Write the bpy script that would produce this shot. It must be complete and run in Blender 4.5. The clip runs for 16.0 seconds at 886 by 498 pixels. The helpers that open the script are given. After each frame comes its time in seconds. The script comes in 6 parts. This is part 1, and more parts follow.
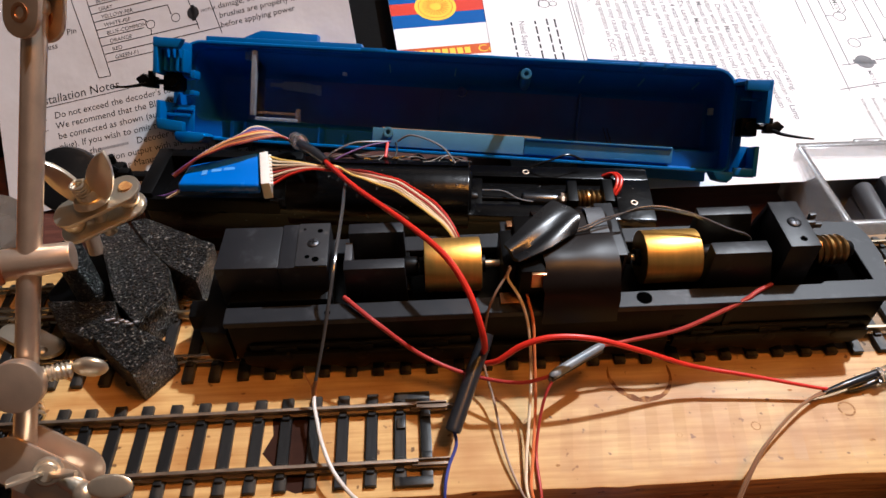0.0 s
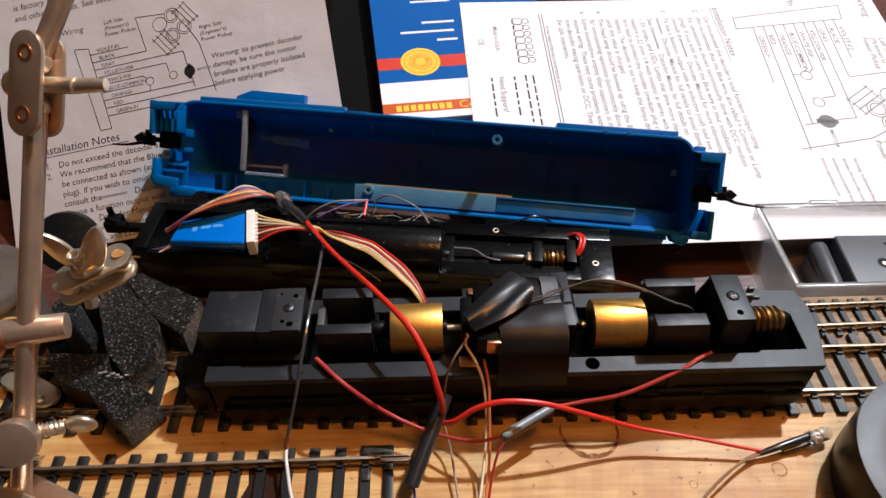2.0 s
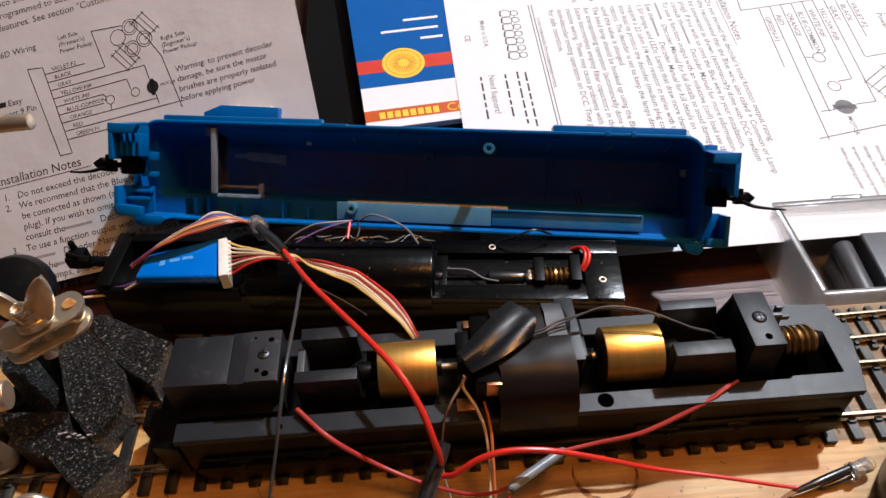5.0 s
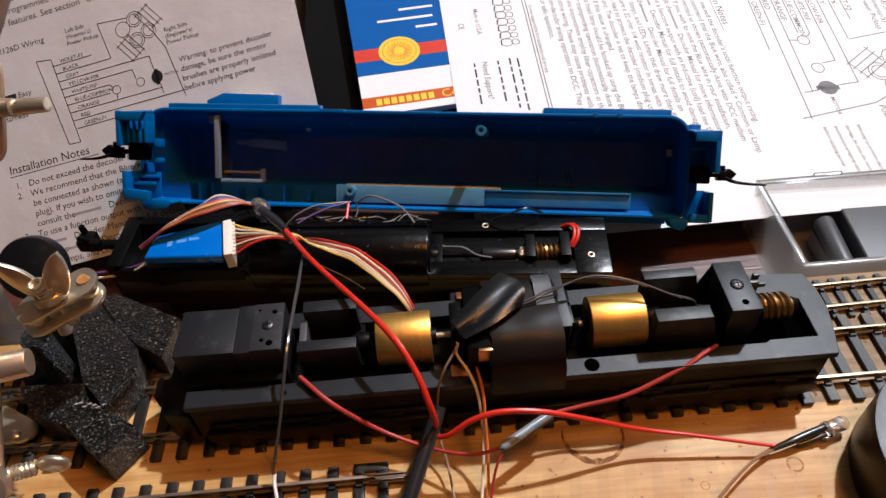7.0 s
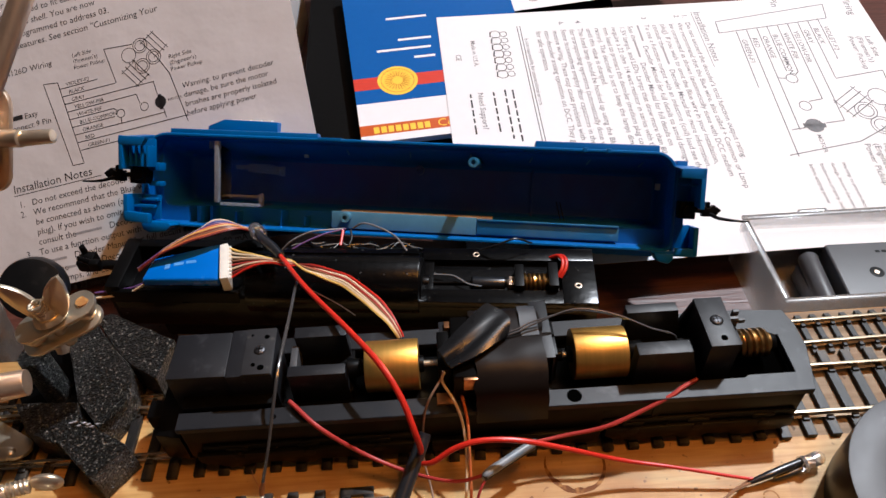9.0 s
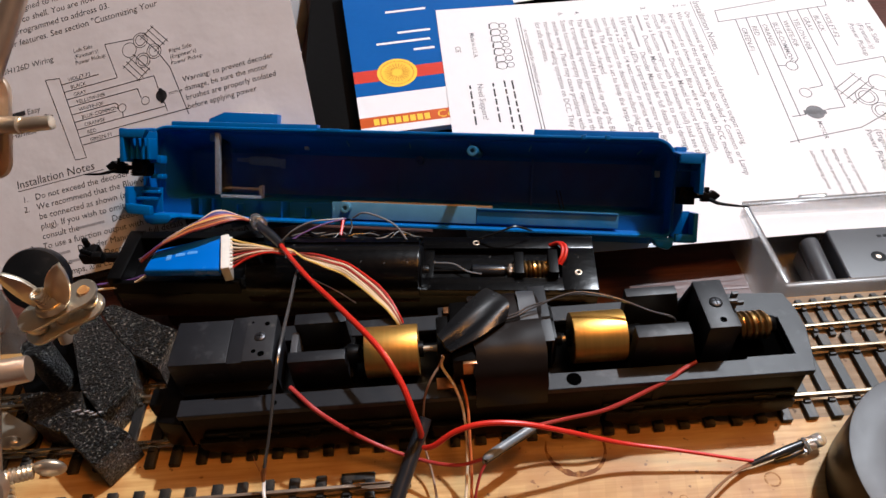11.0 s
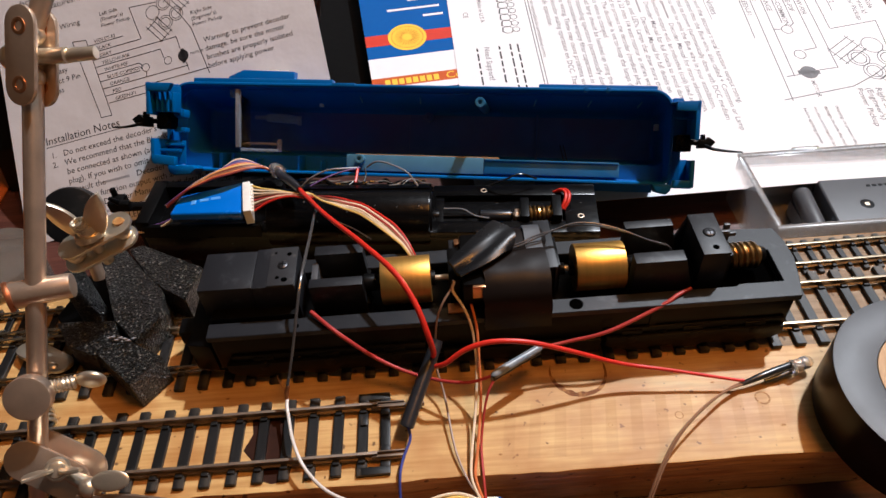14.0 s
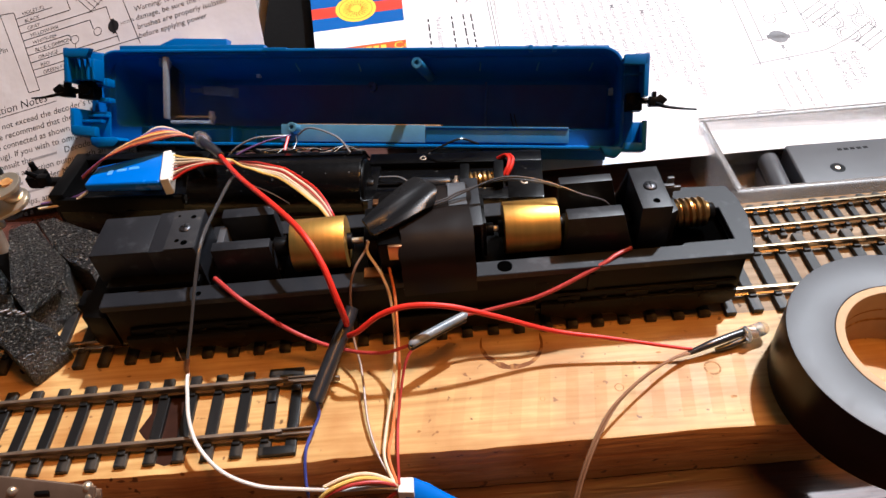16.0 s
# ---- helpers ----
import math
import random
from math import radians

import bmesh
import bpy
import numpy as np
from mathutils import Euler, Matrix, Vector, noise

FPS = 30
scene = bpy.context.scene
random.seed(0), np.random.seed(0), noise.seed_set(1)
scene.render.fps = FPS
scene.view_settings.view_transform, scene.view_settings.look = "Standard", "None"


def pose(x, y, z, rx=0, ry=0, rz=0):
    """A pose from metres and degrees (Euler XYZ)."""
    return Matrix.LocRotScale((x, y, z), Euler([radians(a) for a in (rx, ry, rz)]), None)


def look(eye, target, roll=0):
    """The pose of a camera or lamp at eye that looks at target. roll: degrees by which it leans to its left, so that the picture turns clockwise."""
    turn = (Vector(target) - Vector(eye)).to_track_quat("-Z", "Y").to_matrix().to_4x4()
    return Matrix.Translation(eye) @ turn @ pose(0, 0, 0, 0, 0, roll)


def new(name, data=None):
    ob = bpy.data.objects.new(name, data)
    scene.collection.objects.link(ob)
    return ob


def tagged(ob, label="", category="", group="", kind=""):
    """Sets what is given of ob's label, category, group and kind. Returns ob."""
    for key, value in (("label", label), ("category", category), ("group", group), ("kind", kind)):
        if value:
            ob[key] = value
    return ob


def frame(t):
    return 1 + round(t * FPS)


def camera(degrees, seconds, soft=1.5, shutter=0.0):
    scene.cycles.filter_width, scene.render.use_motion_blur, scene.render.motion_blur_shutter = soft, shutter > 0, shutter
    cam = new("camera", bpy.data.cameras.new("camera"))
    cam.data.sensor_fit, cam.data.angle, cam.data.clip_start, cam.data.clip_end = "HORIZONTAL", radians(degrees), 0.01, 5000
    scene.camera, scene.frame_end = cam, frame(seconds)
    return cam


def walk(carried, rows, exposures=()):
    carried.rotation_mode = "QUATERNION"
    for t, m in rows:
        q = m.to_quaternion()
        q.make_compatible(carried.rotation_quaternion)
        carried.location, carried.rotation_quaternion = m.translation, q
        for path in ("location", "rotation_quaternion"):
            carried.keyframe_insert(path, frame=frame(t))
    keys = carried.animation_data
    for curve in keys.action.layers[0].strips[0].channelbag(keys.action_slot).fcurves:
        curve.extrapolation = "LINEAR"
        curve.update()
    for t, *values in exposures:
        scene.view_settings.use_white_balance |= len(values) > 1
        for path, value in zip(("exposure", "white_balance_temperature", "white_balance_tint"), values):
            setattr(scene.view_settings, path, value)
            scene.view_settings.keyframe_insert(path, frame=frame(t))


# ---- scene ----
cam = camera(64.22, 16.0)
PATH = [
    (0, (-0.00419, -0.13981, 0.16630), (0.00429, 0.07037, -0.04760), -0.62),
    (0.5, (-0.00422, -0.15143, 0.16760), (0.00435, 0.05883, -0.04621), 2.61),
    (1, (-0.00155, -0.15200, 0.18530), (0.00591, 0.06014, -0.02669), 2.40),
    (1.5, (0.01421, -0.14197, 0.19770), (0.02138, 0.07079, -0.01368), 0.56),
    (2, (0.00830, -0.13889, 0.19070), (0.01349, 0.07261, -0.02200), -0.33),
    (2.5, (0.01282, -0.12916, 0.18410), (0.01821, 0.08035, -0.03055), -0.93),
    (3, (0.01925, -0.12556, 0.19040), (0.02620, 0.08371, -0.02444), -1.67),
    (3.5, (0.01292, -0.12586, 0.18820), (0.01956, 0.08420, -0.02588), -2.02),
    (4, (0.00878, -0.12159, 0.19080), (0.01257, 0.08768, -0.02412), -2.75),
    (4.2, (0.01120, -0.11960, 0.18880), (0.01562, 0.08768, -0.02310), -2.62),
    (6.3, (0.01351, -0.11445, 0.18092), (0.01533, 0.08876, -0.03720), -4.69),
    (6.5, (0.01472, -0.11645, 0.18370), (0.01587, 0.08876, -0.03513), -4.71),
    (7, (0.01448, -0.12666, 0.18630), (0.01747, 0.07957, -0.03156), -4.20),
    (7.5, (0.01552, -0.13865, 0.19320), (0.01977, 0.06928, -0.02301), -3.75),
    (8, (0.01824, -0.14172, 0.19650), (0.02200, 0.06767, -0.01830), -3.62),
    (8.5, (0.01889, -0.13605, 0.19410), (0.02235, 0.07414, -0.01992), -3.28),
    (9, (0.01778, -0.12827, 0.19310), (0.02126, 0.08326, -0.01961), -2.88),
    (9.2, (0.02073, -0.12892, 0.19054), (0.02404, 0.08326, -0.02325), -3.07),
    (11.3, (0.01952, -0.13206, 0.19019), (0.02069, 0.08078, -0.02285), -4.02),
    (11.5, (0.02101, -0.13108, 0.18940), (0.02250, 0.08078, -0.02300), -4.02),
    (12, (0.01918, -0.13146, 0.18860), (0.01904, 0.07977, -0.02443), -4.51),
    (12.5, (0.02218, -0.13005, 0.18760), (0.02110, 0.08080, -0.02580), -4.91),
    (13, (0.02366, -0.13355, 0.19020), (0.02262, 0.07726, -0.02325), -4.96),
    (13.5, (0.01781, -0.14380, 0.18860), (0.01728, 0.06707, -0.02479), -4.51),
    (14, (0.01619, -0.15522, 0.18690), (0.01534, 0.05588, -0.02625), -4.35),
    (14.5, (0.02046, -0.16371, 0.17290), (0.01965, 0.04749, -0.04017), -4.36),
    (15, (0.02131, -0.16937, 0.16340), (0.01933, 0.04343, -0.04805), -4.63),
    (15.5, (0.02792, -0.16778, 0.16100), (0.02497, 0.04722, -0.04820), -4.90),
    (16, (0.04058, -0.15455, 0.16070), (0.03641, 0.06163, -0.04726), -5.60),
]
walk(cam, [(t, look(eye, target, roll)) for t, eye, target, roll in PATH],
     [(0.0, 0.26, 5600, 6), (1.0, 0.26, 5600, 6), (2.0, 0.12, 5650, 6), (3.0, 0.07, 5650, 6), (13.5, 0.05, 5650, 6), (14.5, 0.25, 5650, 6), (15.3, 0.45, 5650, 6), (16.0, 0.65, 5600, 6)])

# ---- light and exposure ----
world = bpy.data.worlds.new("room_air")
world.use_nodes = True
world.node_tree.nodes["Background"].inputs[0].default_value = (1.0, 0.72, 0.45, 1)
world.node_tree.nodes["Background"].inputs[1].default_value = 0.012
scene.world = world
scene.view_settings.exposure = 0.0


def lamp(name, kind, at, energy, colour, size):
    data = bpy.data.lights.new(name, kind)
    data.energy, data.color = energy, colour
    if kind == "AREA":
        data.shape, data.size = "DISK", size
    else:
        data.shadow_soft_size = size
    ob = new(name, data)
    ob.location = at
    return ob


lamp("ceiling_bulb", "POINT", (0.735, 0.631, 1.522), 138.0, (1.0, 0.965, 0.94), 0.027)
room_lamp = lamp("room_lamp", "AREA", (0.40, -0.12, 1.18), 5.6, (1.0, 0.36, 0.05), 0.30)
room_lamp.matrix_basis = look((0.40, -0.12, 1.18), (0.0, 0.0, 0.0))

# ---- helpers of this scene: lengths in millimetres ----
MM = 0.001


def thing(name, label, category, at=(0, 0, 0), rx=0, ry=0, rz=0, group="", kind=""):
    ob = new(name)
    ob.empty_display_size = 0.01
    ob.matrix_basis = pose(at[0] * MM, at[1] * MM, at[2] * MM, rx, ry, rz)
    return tagged(ob, label, category, group, kind)


def to_mesh(name, bm, material, smooth=35, scale=True):
    if scale:
        bmesh.ops.scale(bm, vec=(MM, MM, MM), verts=bm.verts)
    me = bpy.data.meshes.new(name)
    bm.to_mesh(me)
    bm.free()
    if material:
        me.materials.append(material)
    if smooth:
        for p in me.polygons:
            p.use_smooth = True
        me.set_sharp_from_angle(angle=radians(smooth))
    return me


def part(name, bm, material, parent=None, label="", smooth=35):
    """One mesh under a thing or a part, in the parent's own millimetres."""
    ob = new(name, to_mesh(name, bm, material, smooth))
    if parent is not None:
        ob.parent = parent
    if label:
        tagged(ob, label)
    return ob


def single(name, bm, material, label, category, group="", kind="", smooth=35, at=(0, 0, 0), rx=0, ry=0, rz=0):
    ob = new(name, to_mesh(name, bm, material, smooth))
    ob.matrix_basis = pose(at[0] * MM, at[1] * MM, at[2] * MM, rx, ry, rz)
    return tagged(ob, label, category, group, kind)


def bevelled(bm, w, seg=2, angle=30):
    if w > 0:
        edges = [e for e in bm.edges if e.is_manifold and e.calc_face_angle(0) > radians(angle)]
        bmesh.ops.bevel(bm, geom=edges, offset=w, segments=seg, profile=0.6, affect="EDGES", clamp_overlap=True)
    return bm


def box(x0, x1, y0, y1, z0, z1, w=0.25, seg=2):
    bm = bmesh.new()
    bmesh.ops.create_cube(bm, size=1.0)
    for v in bm.verts:
        v.co = Vector((x0 + (v.co.x + 0.5) * (x1 - x0), y0 + (v.co.y + 0.5) * (y1 - y0), z0 + (v.co.z + 0.5) * (z1 - z0)))
    return bevelled(bm, w, seg)


def prism(outline, z0, z1, w=0.25, seg=2):
    """An outline (x, y), anticlockwise, raised from z0 to z1."""
    bm = bmesh.new()
    low = [bm.verts.new((x, y, z0)) for x, y in outline]
    high = [bm.verts.new((x, y, z1)) for x, y in outline]
    bm.faces.new(low[::-1])
    bm.faces.new(high)
    n = len(outline)
    for i in range(n):
        bm.faces.new((low[i], low[(i + 1) % n], high[(i + 1) % n], high[i]))
    bmesh.ops.recalc_face_normals(bm, faces=bm.faces)
    return bevelled(bm, w, seg)


def swung(profile, along, w=0.2):
    """An outline (y, z) drawn out along x between two ends."""
    bm = prism([(b, c) for b, c in profile], along[0], along[1], w)
    for v in bm.verts:
        a, b, c = v.co
        v.co = (c, a, b)
    bmesh.ops.recalc_face_normals(bm, faces=bm.faces)
    return bm


def rod(p0, p1, r0, r1=None, seg=20, w=0.0):
    r1 = r0 if r1 is None else r1
    p0, p1 = Vector(p0), Vector(p1)
    bm = bmesh.new()
    bmesh.ops.create_cone(bm, cap_ends=True, segments=seg, radius1=r0, radius2=r1, depth=(p1 - p0).length)
    bevelled(bm, w, 2, 50)
    m = Matrix.Translation((p0 + p1) / 2) @ (p1 - p0).to_track_quat("Z", "Y").to_matrix().to_4x4()
    bmesh.ops.transform(bm, matrix=m, verts=bm.verts)
    return bm


def ball(at, r, squash=(1, 1, 1), seg=20):
    bm = bmesh.new()
    bmesh.ops.create_uvsphere(bm, u_segments=seg, v_segments=seg // 2, radius=r)
    for v in bm.verts:
        v.co = Vector(at) + Vector((v.co.x * squash[0], v.co.y * squash[1], v.co.z * squash[2]))
    return bm


def ring(r_in, r_out, z0, z1, seg=64, w=0.4, at=(0, 0)):
    bm = bmesh.new()
    loops = []
    for r, z in ((r_in, z0), (r_out, z0), (r_out, z1), (r_in, z1)):
        loops.append([bm.verts.new((at[0] + r * math.cos(2 * math.pi * i / seg), at[1] + r * math.sin(2 * math.pi * i / seg), z)) for i in range(seg)])
    for k in range(4):
        a, b = loops[k], loops[(k + 1) % 4]
        for i in range(seg):
            bm.faces.new((a[i], a[(i + 1) % seg], b[(i + 1) % seg], b[i]))
    bmesh.ops.recalc_face_normals(bm, faces=bm.faces)
    return bevelled(bm, w, 2, 50)


def joined(*bms):
    out = bmesh.new()
    for bm in bms:
        me = bpy.data.meshes.new("scratch")
        bm.to_mesh(me)
        bm.free()
        out.from_mesh(me)
        bpy.data.meshes.remove(me)
    return out


def glide(points, steps=8):
    """A smooth line through points."""
    p = [Vector(q) for q in points]
    p = [2 * p[0] - p[1]] + p + [2 * p[-1] - p[-2]]
    out = []
    for i in range(1, len(p) - 2):
        for s in range(steps):
            t = s / steps
            a, b, c, d = p[i - 1 : i + 3]
            out.append(0.5 * (2 * b + (c - a) * t + (2 * a - 5 * b + 4 * c - d) * t * t + (3 * b - a - 3 * c + d) * t**3))
    out.append(p[-2])
    return out


def hose(points, r, seg=8, steps=8, wobble=0.0):
    """A round wire through points; r is one radius or one for each point."""
    line = glide(points, steps)
    radii = r if isinstance(r, (list, tuple)) else [r] * len(points)
    bm = bmesh.new()
    rings, side = [], Vector((0, 0, 1))
    for i, q in enumerate(line):
        ahead = (line[min(i + 1, len(line) - 1)] - line[max(i - 1, 0)]).normalized()
        side = (side - ahead * side.dot(ahead))
        side = side.normalized() if side.length > 1e-4 else ahead.orthogonal().normalized()
        other = ahead.cross(side)
        f = i / steps
        k = min(int(f), len(radii) - 2)
        rad = radii[k] + (radii[k + 1] - radii[k]) * (f - k)
        q = q + wobble * noise.noise_vector(q * 0.13)
        rings.append([bm.verts.new(q + rad * (math.cos(2 * math.pi * j / seg) * side + math.sin(2 * math.pi * j / seg) * other)) for j in range(seg)])
    for a, b in zip(rings, rings[1:]):
        for j in range(seg):
            bm.faces.new((a[j], a[(j + 1) % seg], b[(j + 1) % seg], b[j]))
    bm.faces.new(rings[0][::-1])
    bm.faces.new(rings[-1])
    return bm


def coil(p0, p1, r, thick, turns, seg=6, per=14):
    p0, p1 = Vector(p0), Vector(p1)
    ahead = (p1 - p0).normalized()
    a = ahead.orthogonal().normalized()
    b = ahead.cross(a)
    n = int(turns * per)
    pts = [p0 + (p1 - p0) * i / n + r * (math.cos(2 * math.pi * i / per) * a + math.sin(2 * math.pi * i / per) * b) for i in range(n + 1)]
    return hose(pts, thick, seg, 1)


def turned(bm, m):
    bmesh.ops.transform(bm, matrix=m, verts=bm.verts)
    return bm


# ---- materials ----
def material(name, base, rough=0.5, metal=0.0, vary=0.15, grain=400.0, bump=0.0, bump_scale=900.0, coat=0.0, alpha=1.0, transmission=0.0, spec=0.5, blot=None, blot_at=(0.5, 0.65), blot_scale=60.0, stretch=(1, 1, 1), random_tone=0.0):
    """A surface with a base colour that varies at two scales, a changing gloss and a fine relief."""
    m = bpy.data.materials.new(name)
    m.use_nodes = True
    nt = m.node_tree
    n, link = nt.nodes, nt.links.new
    bsdf = n["Principled BSDF"]
    coords = n.new("ShaderNodeTexCoord")
    mapping = n.new("ShaderNodeMapping")
    mapping.inputs["Scale"].default_value = stretch
    link(coords.outputs["Object"], mapping.inputs["Vector"])
    fine = n.new("ShaderNodeTexNoise")
    fine.inputs["Scale"].default_value, fine.inputs["Detail"].default_value = grain, 5
    wide = n.new("ShaderNodeTexNoise")
    wide.inputs["Scale"].default_value, wide.inputs["Detail"].default_value = grain * 0.12, 3
    for t in (fine, wide):
        link(mapping.outputs[0], t.inputs["Vector"])
    mix = n.new("ShaderNodeMath")
    mix.operation = "ADD"
    link(fine.outputs["Fac"], mix.inputs[0])
    link(wide.outputs["Fac"], mix.inputs[1])
    ramp = n.new("ShaderNodeMapRange")
    ramp.inputs["From Min"].default_value, ramp.inputs["From Max"].default_value = 0.6, 1.4
    ramp.inputs["To Min"].default_value, ramp.inputs["To Max"].default_value = 1 - vary, 1 + vary
    link(mix.outputs[0], ramp.inputs["Value"])
    tone = n.new("ShaderNodeVectorMath")
    tone.operation = "SCALE"
    tone.inputs[0].default_value = base
    scale_out = ramp.outputs[0]
    if random_tone:
        info = n.new("ShaderNodeObjectInfo")
        r2 = n.new("ShaderNodeMapRange")
        r2.inputs["To Min"].default_value, r2.inputs["To Max"].default_value = 1 - random_tone, 1 + random_tone
        link(info.outputs["Random"], r2.inputs["Value"])
        mul = n.new("ShaderNodeMath")
        mul.operation = "MULTIPLY"
        link(scale_out, mul.inputs[0])
        link(r2.outputs[0], mul.inputs[1])
        scale_out = mul.outputs[0]
    link(scale_out, tone.inputs["Scale"])
    colour = tone.outputs[0]
    if blot:
        spots = n.new("ShaderNodeTexNoise")
        spots.inputs["Scale"].default_value, spots.inputs["Detail"].default_value = blot_scale, 6
        link(mapping.outputs[0], spots.inputs["Vector"])
        where = n.new("ShaderNodeMapRange")
        where.inputs["From Min"].default_value, where.inputs["From Max"].default_value = blot_at
        link(spots.outputs["Fac"], where.inputs["Value"])
        mixc = n.new("ShaderNodeMix")
        mixc.data_type = "RGBA"
        mixc.inputs[7].default_value = (*blot, 1)
        link(where.outputs[0], mixc.inputs[0])
        link(colour, mixc.inputs[6])
        colour = mixc.outputs[2]
    link(colour, bsdf.inputs["Base Color"])
    gloss = n.new("ShaderNodeMapRange")
    gloss.inputs["From Min"].default_value, gloss.inputs["From Max"].default_value = 0.7, 1.3
    gloss.inputs["To Min"].default_value, gloss.inputs["To Max"].default_value = max(0.02, rough * 0.93), min(1, rough * 1.07)
    link(mix.outputs[0], gloss.inputs["Value"])
    link(gloss.outputs[0], bsdf.inputs["Roughness"])
    bsdf.inputs["Metallic"].default_value = metal
    bsdf.inputs["Coat Weight"].default_value = coat
    bsdf.inputs["Alpha"].default_value = alpha
    bsdf.inputs["Transmission Weight"].default_value = transmission
    bsdf.inputs["Specular IOR Level"].default_value = spec
    if bump:
        rel = n.new("ShaderNodeTexNoise")
        rel.inputs["Scale"].default_value, rel.inputs["Detail"].default_value = bump_scale, 4
        link(mapping.outputs[0], rel.inputs["Vector"])
        b = n.new("ShaderNodeBump")
        b.inputs["Strength"].default_value, b.inputs["Distance"].default_value = 1.0, bump * MM
        link(rel.outputs["Fac"], b.inputs["Height"])
        link(b.outputs[0], bsdf.inputs["Normal"])
    return m


def timber(name, light, dark, along=14.0, across=260.0, rough=0.5, coat=0.0, spec=0.22, stain=None, stain_at=(0.56, 0.72), bump=0.06, specks=None):
    """Wood with its grain along x."""
    m = material(name, light, rough, vary=0.12, grain=180.0, coat=coat, spec=spec)
    nt = m.node_tree
    n, link = nt.nodes, nt.links.new
    bsdf = n["Principled BSDF"]
    coords = n["Texture Coordinate"]
    mp = n.new("ShaderNodeMapping")
    mp.inputs["Scale"].default_value = (along, across, across)
    link(coords.outputs["Object"], mp.inputs["Vector"])
    g = n.new("ShaderNodeTexNoise")
    g.inputs["Scale"].default_value, g.inputs["Detail"].default_value, g.inputs["Distortion"].default_value = 1.0, 6, 0.6
    link(mp.outputs[0], g.inputs["Vector"])
    rmp = n.new("ShaderNodeValToRGB")
    rmp.color_ramp.elements[0].position, rmp.color_ramp.elements[1].position = 0.36, 0.64
    rmp.color_ramp.elements[0].color, rmp.color_ramp.elements[1].color = (*dark, 1), (*light, 1)
    mp2 = n.new("ShaderNodeMapping")
    mp2.inputs["Scale"].default_value = (along * 4, across * 3.2, across * 3.2)
    link(coords.outputs["Object"], mp2.inputs["Vector"])
    g2 = n.new("ShaderNodeTexNoise")
    g2.inputs["Scale"].default_value, g2.inputs["Detail"].default_value = 1.0, 5
    link(mp2.outputs[0], g2.inputs["Vector"])
    both = n.new("ShaderNodeMix")
    both.inputs[0].default_value = 0.42
    link(g.outputs["Fac"], both.inputs[2])
    link(g2.outputs["Fac"], both.inputs[3])
    link(both.outputs[0], rmp.inputs[0])
    colour = rmp.outputs[0]
    if specks:
        sp = n.new("ShaderNodeTexNoise")
        sp.inputs["Scale"].default_value, sp.inputs["Detail"].default_value = 300.0, 2
        link(coords.outputs["Object"], sp.inputs["Vector"])
        sw = n.new("ShaderNodeMapRange")
        sw.inputs["From Min"].default_value, sw.inputs["From Max"].default_value = 0.675, 0.72
        sw.inputs["To Max"].default_value = 0.85
        link(sp.outputs["Fac"], sw.inputs["Value"])
        sm = n.new("ShaderNodeMix")
        sm.data_type = "RGBA"
        sm.inputs[7].default_value = (*specks, 1)
        link(sw.outputs[0], sm.inputs[0])
        link(colour, sm.inputs[6])
        colour = sm.outputs[2]
    if stain:
        s = n.new("ShaderNodeTexNoise")
        s.inputs["Scale"].default_value, s.inputs["Detail"].default_value = 38.0, 7
        link(coords.outputs["Object"], s.inputs["Vector"])
        w = n.new("ShaderNodeMapRange")
        w.inputs["From Min"].default_value, w.inputs["From Max"].default_value = stain_at
        w.inputs["To Max"].default_value = 0.8
        link(s.outputs["Fac"], w.inputs["Value"])
        mx = n.new("ShaderNodeMix")
        mx.data_type = "RGBA"
        mx.inputs[7].default_value = (*stain, 1)
        link(w.outputs[0], mx.inputs[0])
        link(colour, mx.inputs[6])
        colour = mx.outputs[2]
    link(colour, bsdf.inputs["Base Color"])
    b = n.new("ShaderNodeBump")
    b.inputs["Strength"].default_value, b.inputs["Distance"].default_value = 1.0, bump * MM
    link(g.outputs["Fac"], b.inputs["Height"])
    link(b.outputs[0], bsdf.inputs["Normal"])
    return m


pine = timber("planed_pine", (0.665, 0.44, 0.175), (0.435, 0.238, 0.074), stain=(0.33, 0.125, 0.024), stain_at=(0.42, 0.72), rough=0.48, spec=0.32, specks=(0.09, 0.04, 0.016))
ghost = timber("sleeper_mark_pine", (0.615, 0.398, 0.158), (0.395, 0.213, 0.066), stain=(0.31, 0.12, 0.026), stain_at=(0.42, 0.72), rough=0.50, spec=0.30, specks=(0.09, 0.04, 0.016))
greyer_pine = timber("greyer_pine", (0.36, 0.275, 0.185), (0.20, 0.142, 0.085), stain=(0.16, 0.09, 0.045), stain_at=(0.44, 0.70), rough=0.6, specks=(0.06, 0.04, 0.025))
# Shade inside holes and wells, painted as near-black pieces without gloss.
void_black = material("unlit_hole", (0.0008, 0.0008, 0.0008), 0.9, vary=0.1, spec=0.0)
# Edge colour raised to make up for weak light on the front face.
pine_edge = timber("sawn_pine_edge", (0.90, 0.49, 0.165), (0.54, 0.22, 0.06), along=22, across=330, stain=(0.34, 0.11, 0.026), stain_at=(0.48, 0.74), rough=0.42, bump=0.7, specks=(0.10, 0.035, 0.012))
knot_wood = material("knot_wood", (0.30, 0.14, 0.045), 0.6, spec=0.15, vary=0.35, grain=500, blot=(0.48, 0.27, 0.09), blot_at=(0.5, 0.62), blot_scale=700)
stain_wood = material("dark_wood_stain", (0.15, 0.055, 0.016), 0.6, spec=0.15, vary=0.5, grain=260, blot=(0.36, 0.17, 0.05), blot_at=(0.48, 0.60), blot_scale=320)
